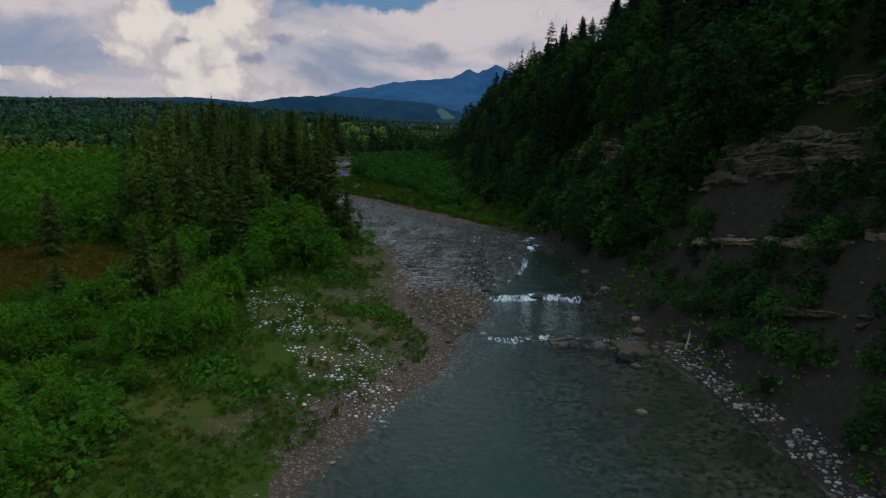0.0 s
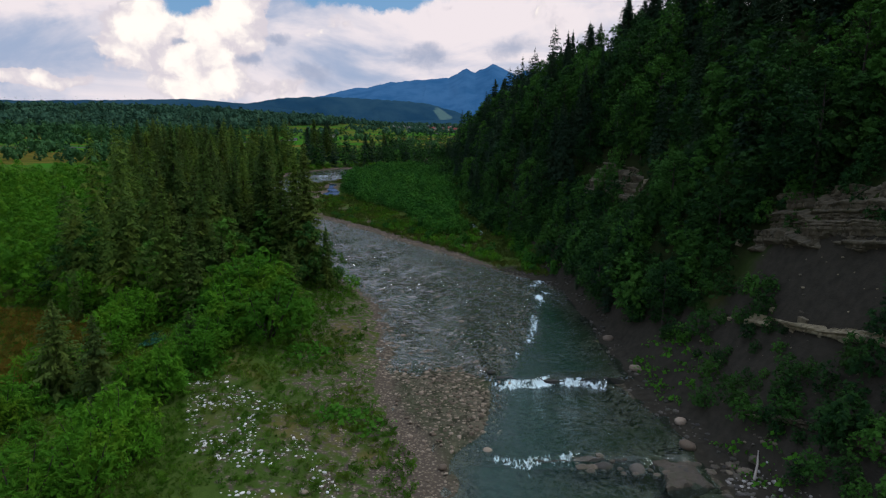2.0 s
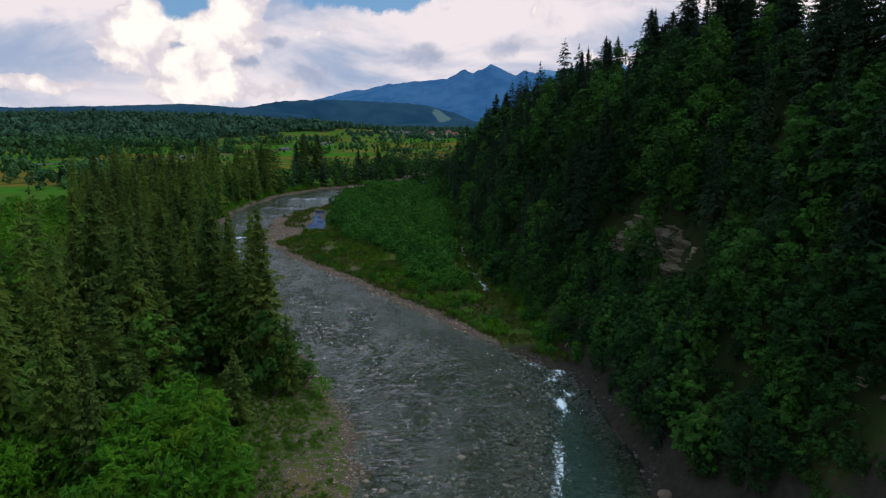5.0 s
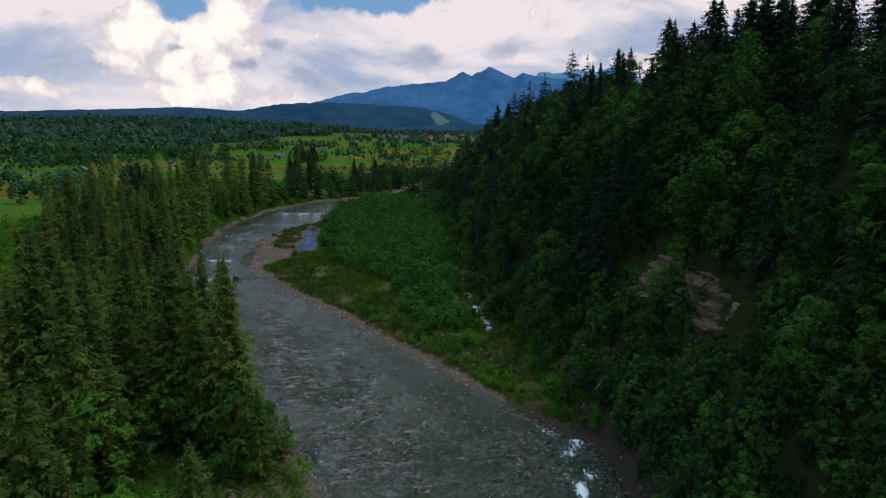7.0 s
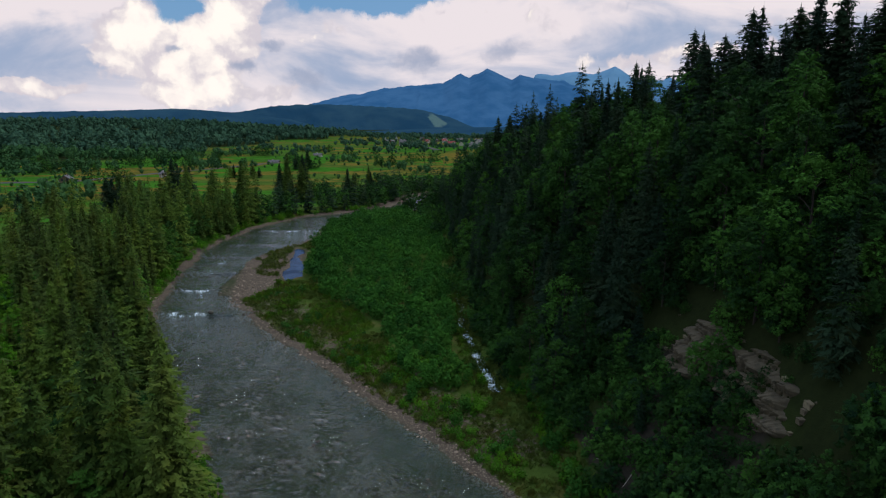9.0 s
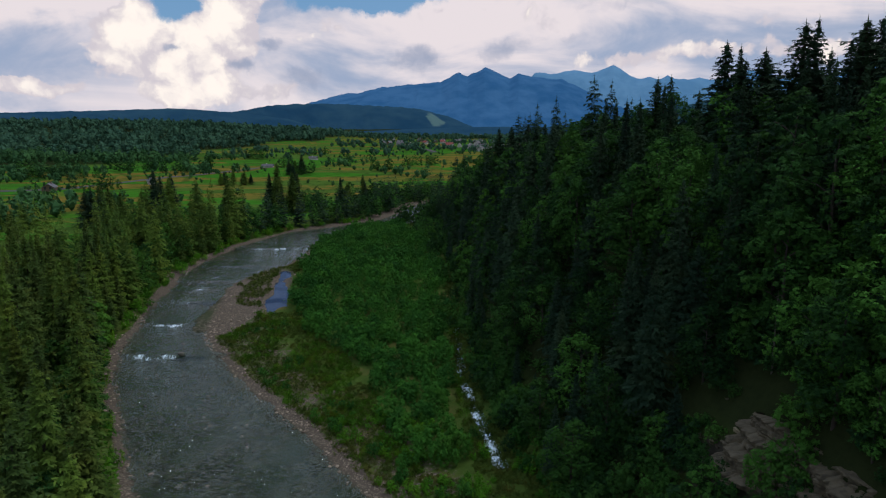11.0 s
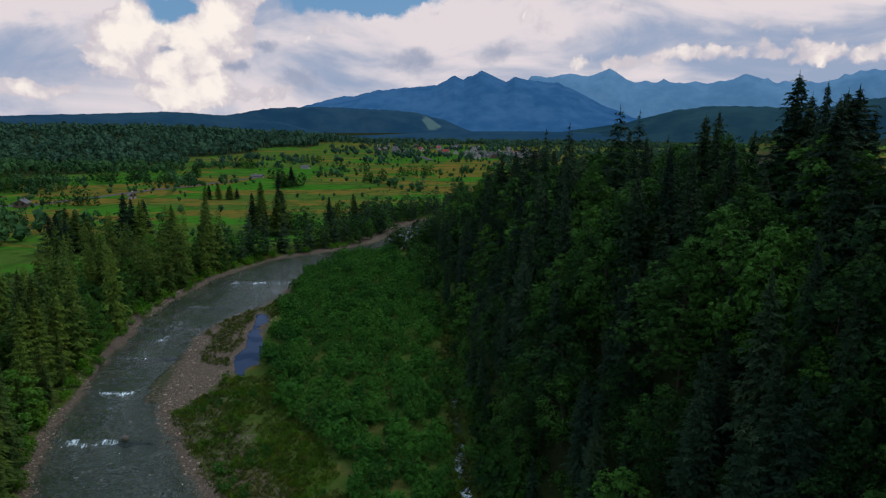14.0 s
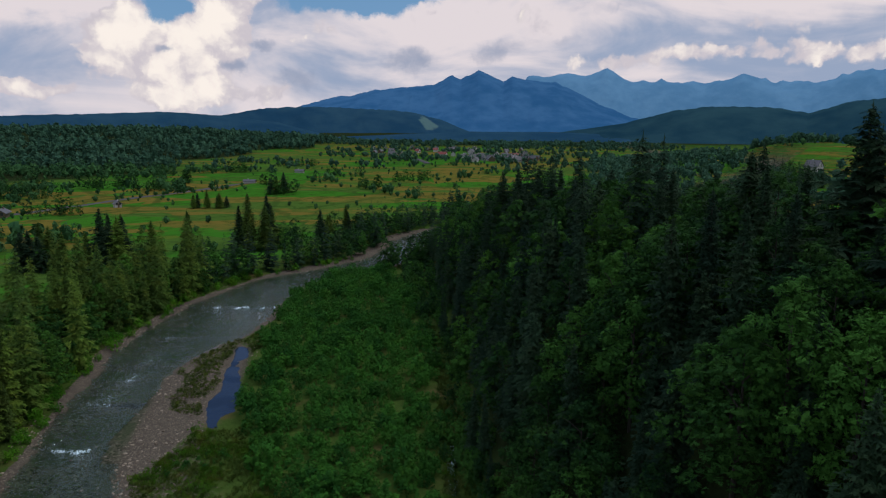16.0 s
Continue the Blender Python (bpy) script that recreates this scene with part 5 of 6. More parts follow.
# wood on the rise beyond the crest, with one open field
ex1, ey1 = spread(60, 430, 420, 790, 6.6, g, lambda x, y: (x > 0.26 * (y - 100)) & (x < 0.72 * (y - 100)) & (((x - 305) / 42) ** 2 + ((y - 590) / 55) ** 2 > 1) & (vnoise(x * 0.03, y * 0.03, 78) > -0.45))
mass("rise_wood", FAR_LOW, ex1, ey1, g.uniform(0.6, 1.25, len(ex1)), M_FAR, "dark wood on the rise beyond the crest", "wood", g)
# low bushes strewn along the strips of field
jx, jy = spread(-320, 60, 285, 820, 8.0, g, lambda x, y: (out_left(x, y) > 20) & (far_wood(x, y) < 0.3) & (np.abs(vnoise(x * 0.02 + 0.3 * vnoise(x * 0.1, y * 0.1, 71), y * 0.045, 70)) < 0.10))
mass("field_bushes", FAR_LOW[3:], jx, jy, g.uniform(0.16, 0.5, len(jx)), M_HEDGE, "low dark bushes strewn over the fields", "shrubs", g)
# clump of trees where the thicket ends at the water
zx1, zy1 = spread(-10, 8, 276, 302, 3.0, g, lambda x, y: (((x - 0) / 8) ** 2 + ((y - 288) / 9) ** 2 < 1) & (out_right(x, y) > 0.6))
mass("bend_trees", LEAF_MID + SPRUCE_MID[:1], zx1, zy1, g.uniform(0.5, 0.95, len(zx1)), M_LEAF, "dark clump of trees at the river bend", "wood", g)
# groups of spruces in the near fields: middle, spread, number, height
gs = np.random.default_rng(17)
for cx0, cy0, rx0, ry0, num, hh in ((-101, 280, 7, 5, 6, 13), (-80, 277, 8, 6, 10, 18), (-66, 287, 2.5, 3, 3, 17), (-50, 312, 7, 5, 7, 19), (-30, 328, 8, 7, 6, 14), (-101, 418, 9, 4, 7, 9), (-80, 478, 6, 5, 4, 12), (-130, 271, 6, 4, 3, 9)):
    for i in range(num):
        x, y, hq = cx0 + rx0 * gs.uniform(-1, 1), cy0 + ry0 * gs.uniform(-1, 1), hh * gs.uniform(0.6, 1.08)
        wq = 1.5 + 0.5 * (hh < 14)
        ob = copy_thing(SP[i % 5] if i % 2 else SW[i % 4], Matrix.Identity(4))
        ob.matrix_basis = Matrix.Translation((x, y, float(ground_z(x, y)))) @ Matrix.Rotation(x, 4, "Z") @ Matrix.Diagonal((hq / 15 * wq, hq / 15 * wq, hq / 15, 1))
        tagged(ob, "dark spruce in a group at the edge of the fields", "tree", "spruces in the fields")
# rounded clumps of broadleaf trees in the fields
qx1, qy1, qs1 = [], [], []
for cx0, cy0, rx0, ry0, num, sz in ((-44, 318, 8, 6, 12, 0.85), (-28, 335, 9, 8, 12, 0.8), (-88, 283, 16, 7, 22, 0.7), (-62, 290, 6, 6, 8, 0.7), (-149, 640, 10, 6, 14, 1.0), (-157, 551, 5, 4, 7, 1.0), (-161, 494, 8, 5, 9, 0.8), (-196, 509, 12, 7, 16, 0.9),
                                    (-76, 473, 7, 6, 9, 0.9), (-93, 514, 5, 4, 6, 0.8), (-31, 501, 7, 5, 9, 0.9), (-165, 392, 14, 6, 16, 0.75), (-215, 455, 22, 8, 22, 0.8), (-250, 500, 26, 9, 26, 0.9), (-5, 560, 14, 7, 12, 0.9), (-60, 620, 16, 5, 10, 0.8), (-110, 700, 20, 5, 12, 0.8)):
    qx1.append(cx0 + rx0 * gs.uniform(-1, 1, num)), qy1.append(cy0 + ry0 * gs.uniform(-1, 1, num)), qs1.append(sz * gs.uniform(0.55, 1.1, num))
mass("field_tree_clumps", LEAF_MID, np.concatenate(qx1), np.concatenate(qy1), np.concatenate(qs1), M_LEAF, "dark rounded clumps of trees in the fields", "wood", gs)

# ---- stones ----
def stone_shape(seed, sub=1, flat=0.6):
    g_ = np.random.default_rng(seed)
    bm = bmesh.new()
    bmesh.ops.create_icosphere(bm, subdivisions=sub, radius=0.5)
    for v in bm.verts:
        k_ = 1 + 0.28 * noise.noise(v.co * 2.2 + Vector((seed, 0, 0)))
        v.co = Vector((v.co.x * k_ * 1.15, v.co.y * k_ * 0.9, v.co.z * k_ * flat))
    V = np.array([tuple(v.co) for v in bm.verts])
    F = np.array([[q.index for q in f.verts] for f in bm.faces])
    bm.free()
    return V, F


PEBBLE = [stone_shape(300 + i, 1) for i in range(4)]


def stones(name, xs, ys, sizes, mat, label, afloat=False):
    return mass(name, PEBBLE, xs, ys, sizes, mat, label, "stones", g, 0.0, afloat)


# pale cobbles on the grassy bank
cx, cy = spread(-19, 0, 34, 64, 0.38, g, lambda x, y: in_poly(x, y, STONY) & (vnoise(x * 0.5, y * 0.5, 71) + 0.5 * vnoise(x * 1.4, y * 1.4, 70) > -0.1))
stones("pale_cobbles", cx, cy, 0.07 + 0.26 * g.uniform(size=len(cx)) ** 2.4, M_PALE, "pale rounded limestone cobbles on the bank")
# shingle along the water
ax_, ay_ = spread(-20, 8, 24, 95, 0.38, g, lambda x, y: (out_left(x, y) > -0.6) & (out_left(x, y) < 2.6 + 4 * step(y, 40, 52) * (1 - step(y, 56, 70))) & (vnoise(x * 0.7, y * 0.7, 72) > -0.15))
stones("bank_shingle", ax_, ay_, 0.08 + 0.26 * g.uniform(size=len(ax_)) ** 2.5, M_STONE, "brown river shingle along the water's edge")
# rocks of the riffle and the bar
bx, by = spread(-12, 14, 53, 125, 0.34, g, lambda x, y: (out_left(x, y) < 0.5) & (x < deep_edge(y) + 1.0) & (g.uniform(size=x.shape) < 0.34 * (1 - step(y, 66, 92)) + 0.05 + 0.7 * np.exp(-(((x - 1.8) / 5.0) ** 2 + ((y - 60) / 11) ** 2)) + 0.45 * np.exp(-((x - deep_edge(y)) / 2.0) ** 2) * (y < 100)))
stones("riffle_rocks", bx, by, 0.10 + 0.34 * g.uniform(size=len(bx)) ** 3, M_STONE, "brown rocks breaking the surface of the shallow riffle", True)
ux, uy = spread(-44, 14, 76, 190, 0.62, g, lambda x, y: (out_left(x, y) < -0.8) & (out_right(x, y) < -0.3) & (g.uniform(size=x.shape) < 0.17 + 0.20 * vnoise(x * 0.16, y * 0.10, 77)))
stones("upstream_rocks", ux, uy, 0.13 + 0.42 * g.uniform(size=len(ux)) ** 4, M_RIVERROCK, "brown rocks in the shallow river", True)
# stones along the foot of the slope and round the point
dx_, dy_ = spread(-40, 24, 24, 176, 0.5, g, lambda x, y: (out_right(x, y) > -0.7) & (out_right(x, y) < 2.0 + 1.0 * (y < 50)) & (vnoise(x * 0.6, y * 0.6, 73) > -0.3))
stones("foot_stones", dx_[dy_ > 108], dy_[dy_ > 108], 0.10 + 0.40 * g.uniform(size=(dy_ > 108).sum()) ** 2.4, M_STONE, "brown stones round the grassy point")
dx_, dy_ = dx_[dy_ <= 108], dy_[dy_ <= 108]
stones("slope_foot_stones", dx_, dy_, 0.10 + 0.40 * g.uniform(size=len(dx_)) ** 2.4, M_WETROCK, "dark stones along the foot of the slope")
zx, zy = spread(-46, -24, 160, 228, 0.6, g, lambda x, y: (spit_at(x, y) > 0.3) & (out_right(x, y) > -0.5) & (pool(x, y) < 0.3) & (g.uniform(size=x.shape) < 0.6))
stones("spit_stones", zx, zy, 0.14 + 0.36 * g.uniform(size=len(zx)) ** 2, M_STONE, "pale brown stones on the gravel spit")
wx_, wy_ = spread(-60, -8, 120, 300, 0.62, g, lambda x, y: (out_left(x, y) > -0.6) & (out_left(x, y) < 3.0) & (vnoise(x * 0.2, y * 0.2, 75) > -0.25))
stones("west_bank_stones", wx_, wy_, 0.12 + 0.34 * g.uniform(size=len(wx_)) ** 2, M_STONE, "brown stones along the far bank")
wsx, wsy = spread(17, 23, 26, 50, 0.33, g, lambda x, y: (out_right(x, y) > 0.2) & (out_right(x, y) < 2.8) & (vnoise(x * 0.5, y * 0.5, 74) > -0.3))
stones("pale_bank_stones", wsx, wsy, 0.09 + 0.34 * g.uniform(size=len(wsx)) ** 2, M_GREYSTONE, "grey stones heaped below the slope")

lx1, ly1 = spread(9.5, 22, 50.2, 53.0, 0.6, g, lambda x, y: np.abs(y - 51.6 + 0.06 * (x - 12)) < 0.9)
stones("ledge_rocks", lx1, ly1, 0.25 + 0.75 * g.uniform(size=len(lx1)) ** 2, M_SHELF, "brown broken rocks along the ledge", True)
vx1, vy1 = spread(17, 34, 24, 70, 0.8, g, lambda x, y: (scree_at(x, y) > 0.4) & (g.uniform(size=x.shape) < 0.5))
stones("scree_debris", vx1, vy1, 0.05 + 0.30 * g.uniform(size=len(vx1)) ** 3, M_CLIFF, "small broken stones on the dark shale")

# boulders one by one
for i, (x, y, s) in enumerate(((11.5, 51.6, 1.1), (13.6, 51.3, 1.2), (15.4, 46.7, 0.8), (9.9, 52.4, 0.7), (16.6, 50.9, 1.3), (5.4, 65.4, 0.7), (4.2, 53.4, 0.8), (3.4, 80, 0.6), (-2.5, 75.2, 0.6), (13.3, 38.5, 0.8),
                               (-7.2, 36.8, 0.6), (17.6, 53.5, 1.1), (-6.8, 47.2, 0.5), (1.2, 50.8, 0.6), (-36.3, 164.3, 1.1), (18.4, 57, 0.9), (17.8, 66, 1.0), (17.5, 74, 1.0))):
    V, F = stone_shape(400 + i, 2, 0.62)
    ob = np_part("boulder", V * s, F, M_WETROCK if i < 6 or i == 14 else M_STONE, None, "", True)
    ob.location = (x, y, float(max(ground_z(x, y), water_z(x, y) - 0.25)) + 0.12 * s)
    ob.rotation_euler = (0, 0, i * 1.3)
    tagged(ob, "weathered brown boulder at the water", "boulder", "boulders in the river")


# ---- ledges under the falls ----
def slab(name, x0, x1, y0, y1, z0, z1, seed, mat, label):
    """A rough bed of rock laid across the water."""
    n, m = max(8, int((x1 - x0) / 0.2)), max(9, int((y1 - y0) / 0.2))
    U, W = np.meshgrid(np.linspace(0, 1, n), np.linspace(0, 1, m))
    X = x0 + (x1 - x0) * U
    Y = y0 + (y1 - y0) * W + 0.35 * fbm(X * 0.5, W * 2, seed) * (1 - W)
    top = z1 + 0.16 * fbm(X * 0.8, Y * 0.8, seed + 1) + 0.16 * np.floor(3 * vnoise(X * 0.6, Y * 0.9, seed + 2)) / 3
    top = top - 0.35 * np.abs(vnoise(X * 0.9, Y * 1.3, seed + 4))
    rim = np.minimum(np.minimum(W, 1 - W) * 5, np.minimum(U, 1 - U) * (x1 - x0) * 1.5) + (0.55 * fbm(X * 0.8, Y * 0.9, seed + 3) if y1 - y0 > 1.5 else 0)
    Z = z0 + (top - z0) * step(rim, -0.05, 0.5)
    ob = np_part(name, np.stack([X, Y, Z], -1).reshape(-1, 3), grid_faces(n, m), mat, None, "", False)
    return tagged(ob, label, "rock ledge", "rock ledges in the river")


slab("rock_ledge", 14.6, 22.4, 48.6, 52.2, -0.7, 0.26, 1, M_SHELF, "long wet bed of rock damming the pool")
slab("rock_ledge", 3.6, 14.4, 52.0, 52.6, -0.5, 0.22, 2, M_WETROCK, "low wet rock sill under the fall")
slab("rock_ledge", 5.4, 16.8, 64.2, 64.8, -0.3, 0.84, 3, M_WETROCK, "straight wet rock sill under the fall")
slab("rock_ledge", -38.0, -30.0, 163.6, 164.3, 0.2, 1.45, 4, M_WETROCK, "dark rock sill beside the far fall")
slab("rock_ledge", -46.5, -39.0, 193.2, 193.9, 0.4, 2.15, 5, M_WETROCK, "dark rock sill across the channel")
slab("rock_ledge", -47.5, -43.0, 245.4, 246.1, 0.4, 2.4, 6, M_WETROCK, "dark rock sill across the channel")


# ---- bedded rock outcrops ----
def outcrop(name, pts, rows, bh, seed, label, depth=1.6, tilt=0.03):
    """Courses of separate blocks along a plan line; each block is a part."""
    g_ = np.random.default_rng(seed)
    root = new(name)
    shapes = []
    for i in range(5):
        bm = bmesh.new()
        bmesh.ops.create_cube(bm, size=1.0)
        bmesh.ops.bevel(bm, geom=bm.edges[:], offset=0.05, segments=1, affect="EDGES")
        for v in bm.verts:
            v.co += Vector((noise.noise(v.co * 3 + Vector((i, 0, 0))), noise.noise(v.co * 3 + Vector((0, i, 5))), noise.noise(v.co * 3 + Vector((0, 9, i))))) * 0.06
        me = bpy.data.meshes.new("block")
        bm.to_mesh(me)
        bm.free()
        me.materials.append(M_CLIFF)
        shapes.append(me)
    (xa, ya, za), (xb, yb, zb) = pts
    along = math.hypot(xb - xa, yb - ya)
    ang = math.atan2(yb - ya, xb - xa)
    z = 0.0
    for r in range(rows):
        h = bh * g_.uniform(0.55, 1.4)
        s = g_.uniform(0, 0.6)
        while s < along:
            wd = h * g_.uniform(0.8, 2.2)
            edge = min(s, along - s) / along
            if g_.uniform() < 0.07 and r < rows * (0.55 + 2.2 * edge + 0.25 * g_.uniform(-1, 1)):
                q = (s + wd / 2) / along
                x, y = xa + (xb - xa) * q, ya + (yb - ya) * q
                zz = za + (zb - za) * q + z + h / 2
                # sit in the face: shift the block sideways to where the slope has that height
                xs_ = np.linspace(x - 8, x + 10, 90)
                zs_ = ground_z(xs_, np.full(90, y))
                hit = xs_[np.argmax(zs_ > zz)] if (zs_ > zz).any() else x
                ob = new("block", shapes[int(g_.integers(5))])
                ob.parent = root
                dp = depth * g_.uniform(0.4, 0.8)
                ob.matrix_basis = Matrix.Translation((hit + dp * 0.12 + g_.uniform(-0.2, 0.2), y, zz)) @ Matrix.Rotation(ang + g_.uniform(-0.05, 0.05), 4, "Z") @ Matrix.Rotation(tilt, 4, "Y") @ Matrix.Diagonal((wd * 0.98, dp, h * 0.95, 1))
            s += wd
        z += h
    return tagged(root, label, "rock outcrop", "", "structure")


def rock_face(root, line, height, seed, cell=0.075):
    """The worn face behind the loose blocks: stepped beds split by upright joints."""
    (xa, ya, za), (xb, yb, zb) = line
    n = int(abs(yb - ya) / cell)
    m = int(height / cell)
    u = np.linspace(0, 1, n)
    v = np.linspace(0, 1, m)
    U, W = np.meshgrid(u, v)
    Y = ya + (yb - ya) * U
    Zr = W * height
    Z = za + (zb - za) * U + Zr
    X = np.zeros_like(Z)
    for i in range(n):
        xs_ = np.linspace(xa + (xb - xa) * u[i] - 9, xa + (xb - xa) * u[i] + 14, 240)
        zs_ = np.maximum.accumulate(ground_z(xs_, np.full(240, Y[0, i])))
        # upright walls one above another, each set back on the one below
        wall = 1.25 + 0.35 * vnoise(Y[0, i] * 0.12, 0.0, seed + 12)
        lift = Zr[:, i] / wall + 0.5 * vnoise(Y[0, i] * 0.25, 1.0, seed + 13)
        rise = np.floor(lift) + step(lift - np.floor(lift), 0.80, 1.0)
        X[:, i] = np.interp(Z[0, i] + (rise - 0.5 * vnoise(Y[0, i] * 0.25, 1.0, seed + 13)) * wall, zs_, xs_)
    bedh = Zr / 0.27 + 0.9 * vnoise(Zr * 0.9, Zr * 0, seed + 8) + 0.35 * vnoise(Y * 0.15, Zr * 0.2, seed)
    c = np.floor(bedh)
    jn = Y / (0.26 + 0.5 * np.abs(vnoise(c, c * 0, seed + 1))) + 7 * vnoise(c, c * 0 + 3, seed + 2)
    cell_h = vnoise(c + 0.0, np.floor(jn) + 0.0, seed + 3)
    tall = Y / 1.1 + 0.25 * vnoise(Z * 0.8, Y * 0.2, seed + 14) + vnoise(Y * 0.5, Y * 0, seed + 15)
    crack = np.minimum(1, np.minimum(tall - np.floor(tall), np.floor(tall) + 1 - tall) * 9)
    groove = np.minimum(1, np.minimum(bedh - c, c + 1 - bedh) * 7) * np.minimum(1, np.minimum(jn - np.floor(jn), np.floor(jn) + 1 - jn) * 8)
    out = 0.14 + 0.20 * vnoise(c, c * 0, seed + 4) + 0.13 * cell_h + 0.26 * fbm(Y * 1.6, Z * 0.9, seed + 5) + 0.30 * vnoise(Y * 0.8, Z * 0.2, seed + 7) - 0.15 * (1 - groove) - 0.30 * (1 - crack)
    rim = np.minimum(np.minimum(U, 1 - U) * 5, np.minimum(W * 4, (1 - W) * 4)) - 0.20 + 1.1 * fbm(Y * 0.35, Z * 0.5, seed + 6) - (0.25 + 0.5 * vnoise(Y * 0.55, Y * 0, seed + 16)) * (height < 2)
    out = out - 1.3 * (1 - step(rim, 0.05, 0.45))
    V = np.stack([X - out * 0.95, Y, Z + out * 0.25], -1).reshape(-1, 3)
    return np_part("face", V, grid_faces(n, m), M_CLIFF, root)


# ---- fallen timber on the shale ----
for i, (x, y, ln, turn) in enumerate(((17.4, 104.0, 2.6, 20), (18.6, 100.0, 2.4, 50), (17.0, 107.5, 2.2, 120), (20.0, 97.5, 2.6, 75), (20.5, 50.0, 1.8, 60))):
    z = float(ground_z(x, y))
    dx1, dy1 = ln * math.cos(radians(turn)) / 2, ln * math.sin(radians(turn)) / 2
    a, b = (-dx1, -dy1, float(ground_z(x - dx1, y - dy1)) - z + 0.12), (dx1, dy1, float(ground_z(x + dx1, y + dy1)) - z + 0.10)
    V, F = tube([a, (0.05, -0.05, (a[2] + b[2]) / 2 + 0.05), b], [0.085, 0.07, 0.03], 8)
    ob = np_part("fallen_log", V, F, M_DRIFT, None, "", True)
    ob.location = (x, y, z)
    tagged(ob, "bleached fallen log lying on dark shale", "log", "fallen logs")

# ---- puddle among the shrubs ----
th = np.linspace(0, 6.283, 25)[:-1]
rr = 1 + 0.18 * np.sin(3 * th + 1) + 0.1 * np.sin(5 * th)
ring = np.stack([-24.6 + 1.0 * rr * np.cos(th), 70.2 + 2.4 * rr * np.sin(th)], -1)
pz = float(ground_z(-24.6, 70.2)) + 0.14
V = np.concatenate([[(-24.6, 70.2, pz)], np.column_stack([ring, np.full(24, pz)])])
F = np.array([(0, i + 1, (i + 1) % 24 + 1) for i in range(24)])
tagged(np_part("puddle_water", V, F, M_WATER, None, "", True, {"foam": np.full(25, -1.0), "rapid": np.zeros(25), "deep": np.full(25, 1.3)}), "small still puddle among the shrubs", "puddle", "", "structure")

# ---- houses ----
def house(x, y, wd, ln, eave, ridge_h, turn, roof_mat, wall_mat, label, group="houses of the village", windows=True):
    root = new("house")
    root.matrix_basis = pose(x, y, float(ground_z(x, y)) - 0.1, 0, 0, turn)
    a, b = wd / 2, ln / 2
    V = [(-a, -b, -1), (a, -b, -1), (a, b, -1), (-a, b, -1), (-a, -b, eave), (a, -b, eave), (a, b, eave), (-a, b, eave), (0, -b, ridge_h - 0.15), (0, b, ridge_h - 0.15)]
    bm = bmesh.new()
    vs = [bm.verts.new(v) for v in V]
    for f in ((0, 3, 7, 4), (1, 5, 6, 2), (0, 4, 8, 5, 1), (3, 2, 6, 9, 7), (0, 1, 2, 3)):
        bm.faces.new([vs[i] for i in f])
    me = bpy.data.meshes.new("wall")
    bm.to_mesh(me)
    bm.free()
    me.materials.append(wall_mat)
    ob = new("wall", me)
    ob.parent = root
    o, t = 0.5, 0.18
    dz = (ridge_h - eave) / a * o
    for sg in (-1, 1):
        e, r_ = (sg * (a + o), eave - dz), (0, ridge_h)
        V = [(e[0], -b - o, e[1]), (r_[0], -b - o, r_[1]), (r_[0], b + o, r_[1]), (e[0], b + o, e[1])]
        V += [(p[0], p[1], p[2] + t) for p in V]
        F = [(0, 1, 2, 3), (4, 7, 6, 5), (0, 4, 5, 1), (1, 5, 6, 2), (2, 6, 7, 3), (3, 7, 4, 0)]
        np_part("roof", np.array(V, float), np.array(F), roof_mat, root)
    box = np.array([(0, 1, 2, 3), (4, 7, 6, 5), (0, 4, 5, 1), (1, 5, 6, 2), (2, 6, 7, 3), (3, 7, 4, 0)])

    def block(x0, x1, y0, y1, z0, z1):
        return np.array([(x0, y0, z0), (x1, y0, z0), (x1, y1, z0), (x0, y1, z0), (x0, y0, z1), (x1, y0, z1), (x1, y1, z1), (x0, y1, z1)], float)[[3, 2, 1, 0, 7, 6, 5, 4]]
    roof = [c for c in root.children if c.name.startswith("roof")][-1]
    np_part("chimney", block(a * 0.25 - 0.25, a * 0.25 + 0.25, b * 0.3 - 0.25, b * 0.3 + 0.25, eave, ridge_h + 0.7), box, wall_mat, roof)
    np_part("door", block(-0.45, 0.45, -b - 0.05, -b + 0.05, 0.05, 2.0), box, M_TIMBER, root)
    if windows:
        for sx_ in (-0.45, 0.45):
            for z in (1.3, 3.6):
                if z + 1.2 < eave + 1.2:
                    V = [(sx_ * a - 0.5, -b - 0.04, z), (sx_ * a + 0.5, -b - 0.04, z), (sx_ * a + 0.5, -b - 0.04, z + 1.2), (sx_ * a - 0.5, -b - 0.04, z + 1.2)]
                    V += [(p[0], p[1] + 0.1, p[2]) for p in V]
                    np_part("window", np.array(V, float), np.array([(0, 1, 2, 3), (4, 7, 6, 5), (0, 4, 5, 1), (1, 5, 6, 2), (2, 6, 7, 3), (3, 7, 4, 0)]), M_PANE, root)
    return tagged(root, label, "house", group)


gh = np.random.default_rng(31)
house(25.7, 880, 6, 11, 3.5, 6, 70, M_ROOFRED, M_WALL, "large pale house with a bright red roof")
for i in range(64):
    x, y = gh.uniform(-70, 150), gh.uniform(800, 1080)
    if i > 30:
        x, y = gh.uniform(50, 120), gh.uniform(770, 900)
    grey = gh.uniform() < 0.95
    house(x, y, gh.uniform(4, 6.5), gh.uniform(5, 8.5), gh.uniform(2.0, 3.2), gh.uniform(4.6, 6.2), gh.uniform(0, 180), M_ROOFGREY if grey else M_ROOFRED,
          M_WALL if gh.uniform() < 0.6 else M_TIMBER, "pale village house with a grey pitched roof" if grey else "village house with a red pitched roof")
